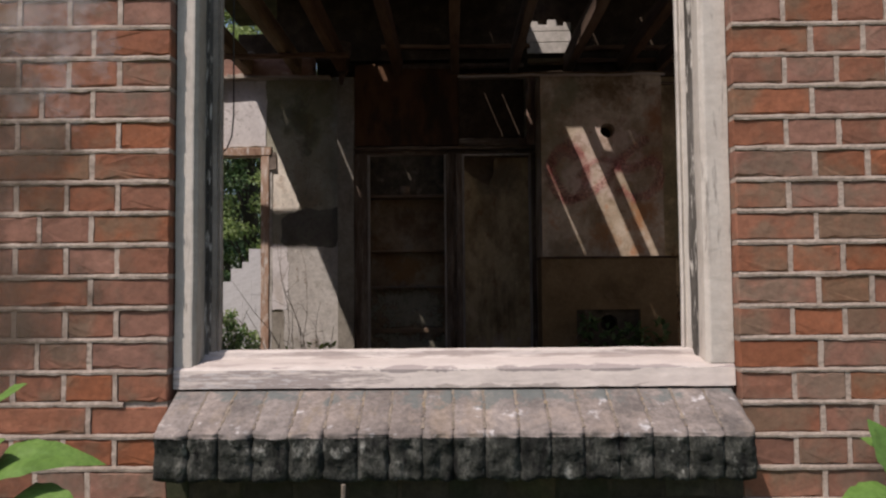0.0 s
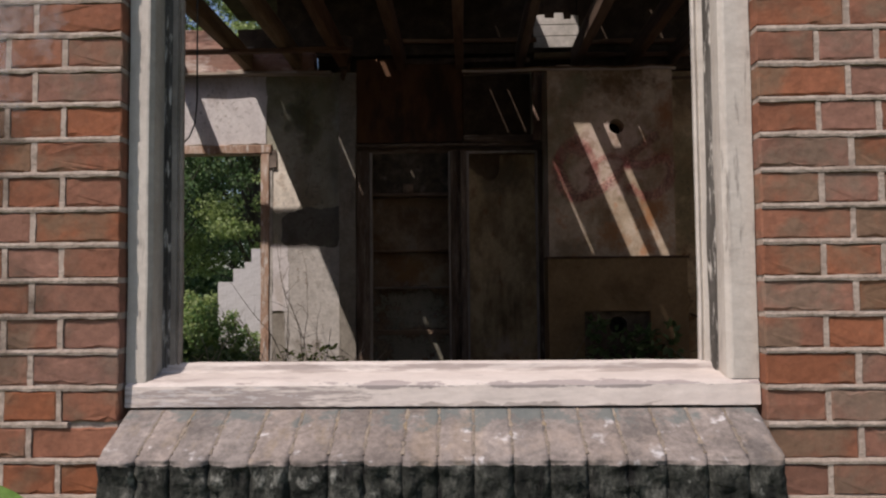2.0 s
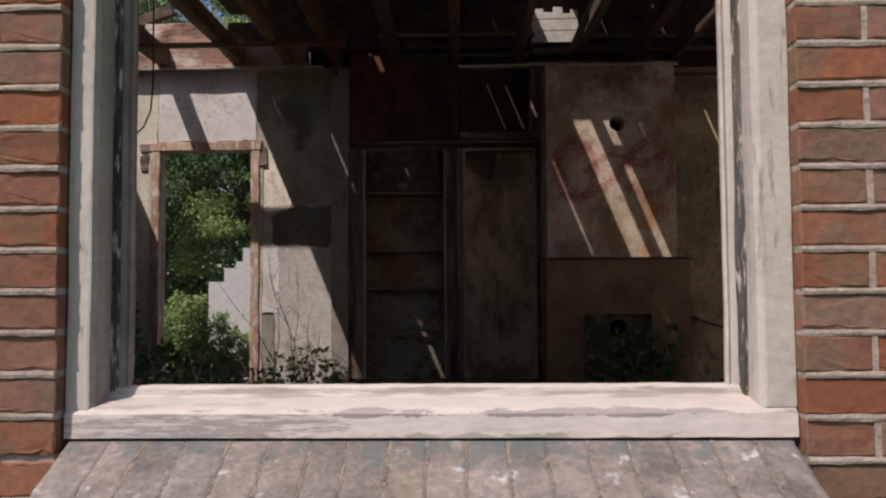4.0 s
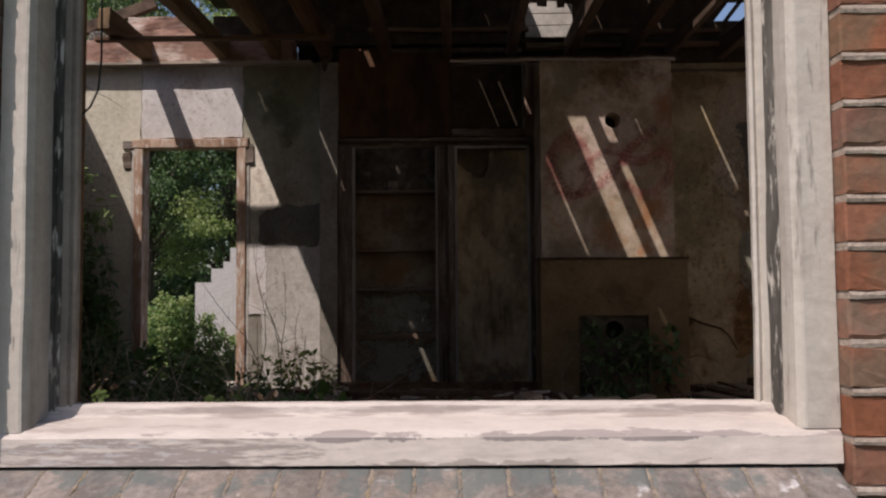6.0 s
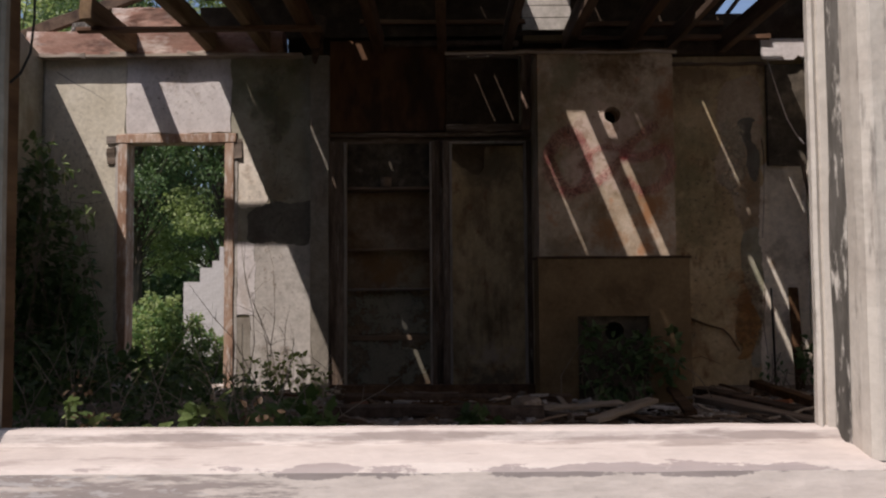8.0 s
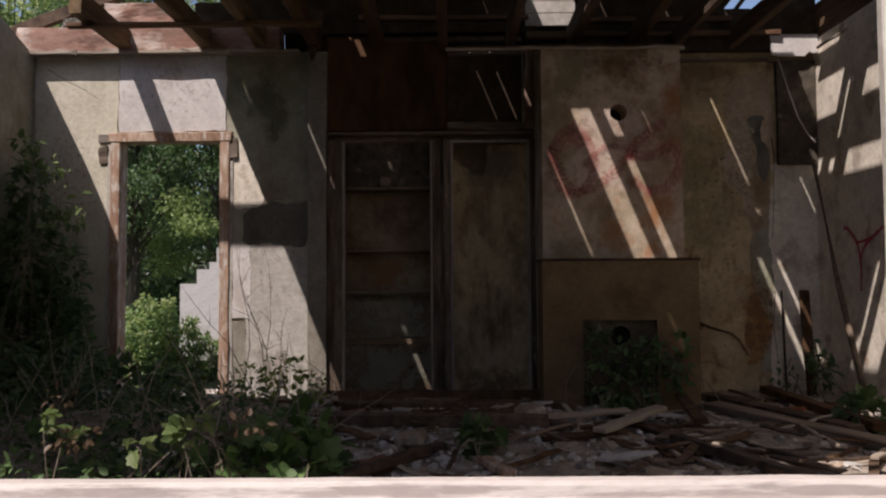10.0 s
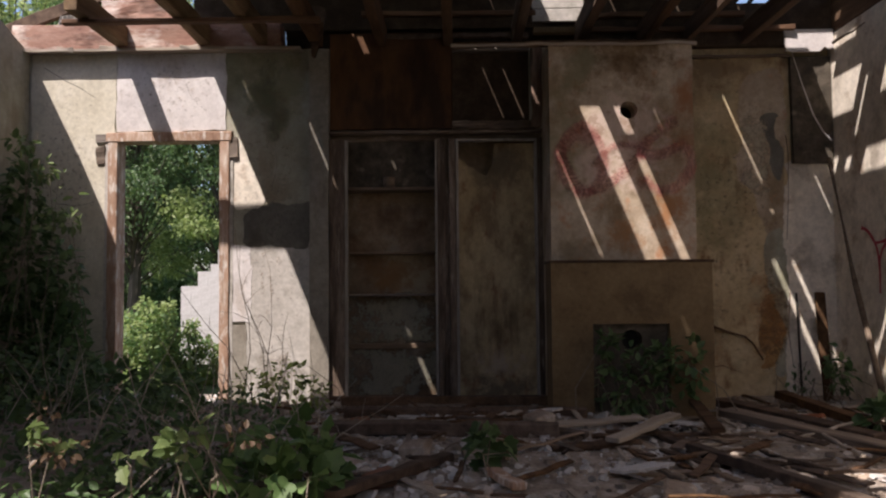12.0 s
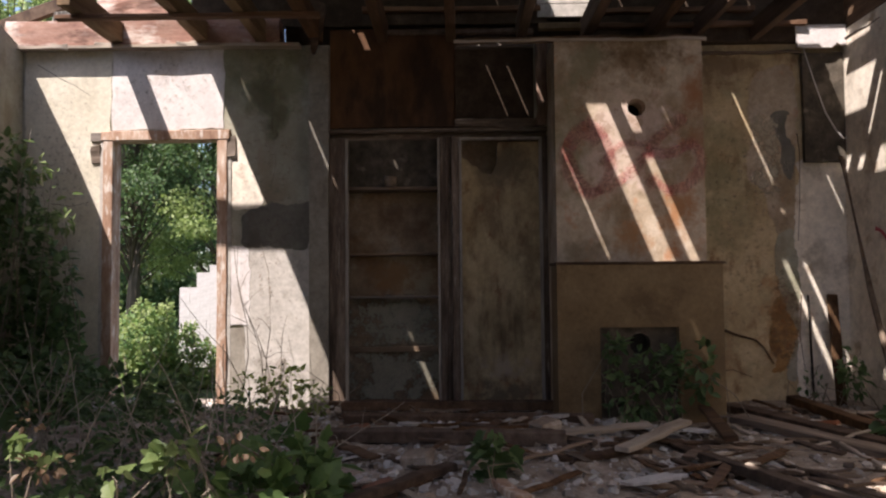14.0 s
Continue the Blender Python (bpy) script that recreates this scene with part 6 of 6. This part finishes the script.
for k in range(150):
    cx, cy = R.uniform(-1.0, 2.9), R.uniform(3.8, 6.4)
    if 0.6 < cx < 1.85 and cy > 5.7:
        cy -= 1.3
    w = R.uniform(0.015, 0.045)
    lath = obj("lath", solid((-0.5, 0.5, -w / 2, w / 2, 0, R.uniform(0.006, 0.016)), bevel=0.002, rough=0.012, cuts=3), R.choice((WOOD_GREY, WOOD_DARK, WOOD_DARK, WOOD_PALE, WOOD_JOIST)))
    lath.matrix_world = pose(cx, cy, floor_z(cx, cy) + R.uniform(0.0, 0.045), R.uniform(-14, 14), R.uniform(-7, 7), R.choice((0, -65, 60, 20)) + R.uniform(-25, 25)) @ Matrix.Diagonal((R.uniform(0.12, 0.6), 1, 1, 1))
    tagged(lath, "broken splintered lath lying in the rubble", "lath", "laths in the rubble")
for k, (cx, cy, rx, ry) in enumerate(((0.89, 4.35, 0.13, 0.07), (1.37, 5.35, 0.12, 0.09), (0.62, 5.55, 0.10, 0.07), (-0.2, 5.4, 0.08, 0.06), (-0.68, 3.72, 0.05, 0.04), (-0.84, 6.28, 0.08, 0.06))):
    fl = prism(torn([(cx + rx * math.cos(a) * R.uniform(0.7, 1.1), cy + ry * math.sin(a) * R.uniform(0.6, 1.1)) for a in np.linspace(0, math.tau, 12)[:-1]], 20 + k, 0.022), 0.0, 0.012)
    top = floor_z(cx, cy) + 0.045
    tilt = R.uniform(-0.12, 0.12)
    for v in fl.verts:
        v.co = Vector((v.co.x, v.co.z, top + v.co.y + tilt * (v.co.x - cx) - 0.06 * (v.co.z - cy)))
    bmesh.ops.recalc_face_normals(fl, faces=fl.faces)
    tagged(obj("plaster_slab", fl, FLAKE), "broken pale slab of fallen plaster on the rubble", "plaster", "plaster slabs")
for cx, cy, sx, sy, sz, yaw, ma, la in ((-0.25, 4.30, 0.07, 0.05, 0.045, 25, BRICK, "broken red brick lying in the rubble"), (-0.11, 4.70, 0.07, 0.05, 0.05, -15, RUBBLE, "broken grey lump of wall plaster"),
                                    (0.55, 5.35, 0.08, 0.06, 0.04, 40, RUBBLE, "broken grey lump of wall plaster"), (-0.45, 5.30, 0.06, 0.05, 0.04, 10, BRICK, "broken red brick lying in the rubble"),
                                    (0.95, 4.05, 0.07, 0.06, 0.04, 70, RUBBLE, "broken grey lump of wall plaster"), (2.2, 5.6, 0.07, 0.05, 0.045, -30, BRICK, "broken red brick lying in the rubble")):
    lump = solid((-sx, sx, -sy, sy, -0.02, sz), bevel=0.012, cuts=3)
    for v in lump.verts:
        v.co *= 1 + 0.22 * noise.noise(v.co * 16 + Vector((cx * 9, cy * 9, 0)))
    lump_ob = obj("rubble_lump", lump, ma)
    lump_ob.matrix_world = pose(cx, cy, floor_z(cx, cy) + 0.015, 8, -6, yaw)
    tagged(lump_ob, la, "rubble", "lumps of rubble")
for k in range(26):
    cx, cy = R.uniform(-0.5, 2.85), R.uniform(4.3, 6.4)
    if 0.6 < cx < 1.85 and cy > 5.5:
        cy -= 1.0
    plank(cx, cy, floor_z(cx, cy) + R.uniform(-0.01, 0.02), R.uniform(0.25, 0.9), R.uniform(0.025, 0.075), R.uniform(0.01, 0.03), R.choice((0, 5, -10, -60, -70, 60, 25)) + R.uniform(-12, 12), R.uniform(-3, 3), "weathered broken plank lying in the rubble", R.choice((WOOD_GREY, WOOD_DARK, WOOD_DARK)))
lean = obj("leaning_board", solid((-0.036, 0.036, -0.012, 0.012, 0, 0.80), bevel=0.003, rough=0.008, cuts=4), WOOD_DARK)
lean.matrix_world = pose(2.79, 6.60, 0.12, -12, 3, 0)
tagged(lean, "dark board leaning in the corner", "board")
tagged(obj("iron_rod", sweep(bmesh.new(), [(2.655, 6.72, 0.10), (2.66, 6.75, 0.5), (2.66, 6.775, 0.90)], 0.009, 0.008, 6), SOOT), "thin dark rod standing against the alcove wall", "rod")
tagged(obj("broken_stick", sweep(bmesh.new(), [(2.00, 6.77, 0.665), (2.13, 6.775, 0.615), (2.27, 6.775, 0.575), (2.33, 6.78, 0.52), (2.40, 6.78, 0.40)], 0.011, 0.005, 6), WOOD_DARK), "crooked brown stick caught in the alcove plaster", "stick")
pole = obj("leaning_pole", sweep(bmesh.new(), [(0, 0, 0), (-0.01, 0.01, 0.9), (0, 0, 1.9)], 0.022, 0.018, 8), WOOD_GREY)
pole.matrix_world = pose(2.90, 6.05, 0.12, -20, 0, 0)
tagged(pole, "grey pole leaning on the side wall", "pole")


def chips(n, x0, x1, y0, y1, s0, s1, flat, seed):
    """Many small broken pieces as one mesh."""
    rr = random.Random(seed)
    bm = bmesh.new()
    for k in range(n):
        x, y = rr.uniform(x0, x1), rr.uniform(y0, y1)
        if 0.68 < x < 1.78 and y > 5.88:
            continue
        s = s0 + (s1 - s0) * rr.random() ** 3
        m = pose(x, y, floor_z(x, y) + s * flat * 0.6, rr.uniform(-25, 25), rr.uniform(-25, 25), rr.uniform(0, 360))
        c = [(a * rr.uniform(0.6, 1.0), b * rr.uniform(0.6, 1.0)) for a, b in ((-1, -0.5), (-0.2, -0.9), (0.9, -0.5), (1, 0.4), (0.1, 0.9), (-0.9, 0.5))]
        lo = [bm.verts.new(m @ Vector((a * s, b * s, -s * flat))) for a, b in c]
        hi = [bm.verts.new(m @ Vector((a * s * 0.85, b * s * 0.85, s * flat * rr.uniform(0.6, 1.2)))) for a, b in c]
        bm.faces.new(lo[::-1])
        bm.faces.new(hi)
        for q in range(6):
            bm.faces.new((lo[q], lo[(q + 1) % 6], hi[(q + 1) % 6], hi[q]))
    return bm


tagged(obj("plaster_crumbs", chips(1500, -1.0, 1.5, 4.3, 6.5, 0.006, 0.035, 0.35, 8), FLAKE), "pale crumbs of plaster in the rubble", "plaster", kind="stuff")
tagged(obj("fallen_plaster", chips(420, -1.6, 0.1, 3.7, 4.8, 0.006, 0.04, 0.3, 12), FLAKE), "pale crumbs of fallen plaster among the weeds", "plaster", kind="stuff")
tagged(obj("threshold_rubble", chips(260, -2.5, -1.55, 6.35, 6.9, 0.01, 0.05, 0.4, 9), FLAKE), "pale rubble on the threshold of the doorway", "rubble", kind="stuff")
bm = chips(4600, -1.6, 2.9, 3.9, 6.62, 0.004, 0.042, 0.30, 3)
tagged(obj("plaster_flakes", chips(260, -1.0, 2.9, 3.9, 6.6, 0.02, 0.10, 0.07, 4), FLAKE), "pale flakes of fallen plaster on the floor", "plaster", kind="stuff")
tagged(obj("rubble", bm, RUBBLE), "crumbled plaster and brick rubble on the floor", "rubble", kind="stuff")

# ---- facade bricks, the last ----
VAR = {}


def brick_mesh(length, k):
    """A worn brick: uneven, rounded front edges."""
    key = (round(length, 3), k)
    if key not in VAR:
        rr = random.Random(int(key[0] * 1000) * 31 + k)
        nx, hgt = max(4, round(length / 0.016)), 0.0505
        ring = [(length * q / nx, 0.0) for q in range(nx)] + [(length, 0.0), (length, hgt / 2)] + [(length * (nx - q) / nx, hgt) for q in range(nx)] + [(0.0, hgt), (0.0, hgt / 2)]
        bm = bmesh.new()
        rings = []
        chips_at = [(rr.uniform(0, length), rr.choice((0, hgt)), rr.uniform(0.010, 0.024), rr.uniform(0.003, 0.007)) for q in range(rr.randrange(4))]
        for depth, inset, jit in ((0.05, 0.0, 0.0), (0.0030, 0.0, 0.0013), (0.0010, 0.0008, 0.0014), (0.0, 0.0030, 0.0014)):
            row = []
            for x, z in ring:
                cx, cz = x - length / 2, z - hgt / 2
                x2 = length / 2 + max(-length / 2 + inset, min(length / 2 - inset, cx)) + rr.uniform(-jit, jit)
                z2 = hgt / 2 + max(-hgt / 2 + inset, min(hgt / 2 - inset, cz)) + rr.uniform(-jit, jit)
                for at, edge_z, wide, deep in chips_at:
                    if depth < 0.002 and abs(z - edge_z) < 0.001:
                        z2 += (1 if edge_z == 0 else -1) * deep * max(0.0, 1 - abs(x - at) / wide)
                row.append(bm.verts.new((x2, depth + (rr.uniform(-0.0006, 0.0012) if depth < 0.004 else 0.0), z2)))
            rings.append(row)
        n = len(ring)
        for a, b in zip(rings, rings[1:]):
            for q in range(n):
                bm.faces.new((a[q], a[(q + 1) % n], b[(q + 1) % n], b[q]))
        bm.faces.new(rings[-1])
        bmesh.ops.recalc_face_normals(bm, faces=bm.faces)
        me = bpy.data.meshes.new("brick")
        bm.to_mesh(me)
        bm.free()
        me.materials.append(BRICK)
        VAR[key] = me
    return VAR[key]


def lay(x, z, length, flip, damp=False):
    o = new("brick", brick_mesh(length, R.randrange(9)))
    # damp: the brick takes the colour that holds the shade below the sill
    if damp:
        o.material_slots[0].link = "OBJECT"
        o.material_slots[0].material = BRICK_SHADED
    o.parent = front
    o.location = (x - length if flip else x, FACE + R.uniform(-0.0005, 0.003), z + R.uniform(-0.001, 0.001))


J = 0.0085


def ribbon(bm, x0, x1, z, h, side):
    """A raised strip of pointing with uneven edges."""
    n = max(2, int(abs(x1 - x0) / 0.022))
    prev = None
    for k in range(n + 1):
        x = x0 + (x1 - x0) * k / n
        a = 0.0022 * noise.noise(Vector((x * 60, z * 90, side))) + 0.0016 * noise.noise(Vector((x * 14, z * 50, side)))
        b = 0.0022 * noise.noise(Vector((x * 60, z * 90, side + 9))) - 0.0012 * noise.noise(Vector((x * 11, z * 70, side)))
        y = FACE - 0.0014 + 0.0012 * noise.noise(Vector((x * 40, z * 70, 4)))
        row = [bm.verts.new(p) for p in ((x, FACE + 0.05, z - h / 2 + a), (x, y + 0.001, z - h / 2 + a), (x, y, z), (x, y + 0.001, z + h / 2 + b), (x, FACE + 0.05, z + h / 2 + b))]
        if prev:
            for q in range(4):
                bm.faces.new((prev[q], row[q], row[q + 1], prev[q + 1]))
        else:
            bm.faces.new(row)
        prev = row
    bm.faces.new(prev[::-1])


for side, edge, z0, pitch, first in ((1, OX1, 0.6760, 0.06145, 0), (-1, OX0, 0.6800, 0.0621, 2)):
    for row in range(-7, 16):
        z = z0 + row * pitch
        kind = (row + first) % 4
        x = 0.0
        seq = [0.098] if kind % 2 == 0 else ([0.150, 0.204] if kind == 1 else [0.150, 0.094])
        k = 0
        bm = bmesh.new()
        broken = 0.085 if side < 0 and row == 0 else 0.0
        ribbon(bm, edge + side * (0.001 + broken), edge + side * 0.80, z - (pitch - 0.0505) / 2, 0.0092, side)
        while x < 0.78:
            l = seq[k] if k < len(seq) else (0.0925 if kind % 2 == 0 else 0.198)
            lay(edge + side * x, z, l, side < 0)
            g0, g1 = edge + side * (x + l), edge + side * (x + l + J)
            g0, g1 = min(g0, g1), max(g0, g1)
            bw = R.uniform(-0.0012, 0.0012)
            prev = None
            for q in range(6):
                zz = z - 0.002 + 0.055 * q / 5
                wob = [0.0016 * noise.noise(Vector((g0 * 70 + s * 9, zz * 60, row))) for s in (0, 1)]
                y = FACE + 0.0006 + 0.0012 * noise.noise(Vector((g0 * 50, zz * 50, 7)))
                cur = [bm.verts.new(p) for p in ((g0 - 0.0004 + wob[0], FACE + 0.02, zz), (g0 - 0.0004 + wob[0], y, zz), (g1 + 0.0004 + wob[1] + bw, y, zz), (g1 + 0.0004 + wob[1] + bw, FACE + 0.02, zz))]
                if prev:
                    for s in range(3):
                        bm.faces.new((prev[s], prev[s + 1], cur[s + 1], cur[s]))
                prev = cur
            x += l + J
            k += 1
        bmesh.ops.recalc_face_normals(bm, faces=bm.faces)
        obj("mortar_joint", bm, MORTAR, front)
# bricks and joints below the sill, shade painted in
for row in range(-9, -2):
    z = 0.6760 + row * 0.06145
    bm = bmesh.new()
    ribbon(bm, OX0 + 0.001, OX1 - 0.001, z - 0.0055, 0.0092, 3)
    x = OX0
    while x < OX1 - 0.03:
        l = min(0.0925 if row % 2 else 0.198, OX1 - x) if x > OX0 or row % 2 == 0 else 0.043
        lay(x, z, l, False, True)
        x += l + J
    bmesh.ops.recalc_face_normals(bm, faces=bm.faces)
    obj("mortar_joint", bm, BRICK_SHADED, front)

# the same bricks further out on the facade
def far_bricks(regions):
    co, fa = [], []
    for x0, x1, z0, z1, shift in regions:
        z, row = z0, 0
        while z < z1 - 0.02:
            x = x0 - (0.05 if row % 2 else 0.0)
            l = 0.0925 if row % 2 else 0.198
            while x < x1:
                a, b = max(x, x0), min(x + l, x1)
                if b - a > 0.02:
                    y = FACE + R.uniform(0, 0.003)
                    k = len(co)
                    co += [(a, y + 0.02, z), (b, y + 0.02, z), (b, y + 0.02, z + 0.0505), (a, y + 0.02, z + 0.0505), (a + 0.003, y, z + 0.003), (b - 0.003, y, z + 0.003), (b - 0.003, y, z + 0.0475), (a + 0.003, y, z + 0.0475)]
                    fa += [(k + 4, k + 5, k + 6, k + 7), (k, k + 1, k + 5, k + 4), (k + 1, k + 2, k + 6, k + 5), (k + 2, k + 3, k + 7, k + 6), (k + 3, k, k + 4, k + 7)]
                x += l + J
            z += 0.0614
            row += 1
    me = bpy.data.meshes.new("outer_bricks")
    me.from_pydata(co, [], fa)
    me.materials.append(BRICK_FAR)
    o = new("outer_bricks", me)
    o.parent = front
    tagged(o, kind="stuff")


far_bricks(((-4.6, OX0 - 0.87, -0.5, 2.78, 0), (OX1 + 0.87, 4.6, -0.5, 2.78, 0), (OX0 - 0.862, OX0 - 0.01, 0.118, 0.24, 0), (OX1 + 0.01, OX1 + 0.862, 0.118, 0.24, 0), (OX0 - 0.892, OX1 + 0.892, 2.11, 2.78, 0), (OX0 - 0.892, OX0 - 0.01, 1.68, 2.10, 0), (OX1 + 0.01, OX1 + 0.892, 1.68, 2.10, 0), (OX0 - 0.892, OX1 + 0.892, -0.5, 0.1, 0)))
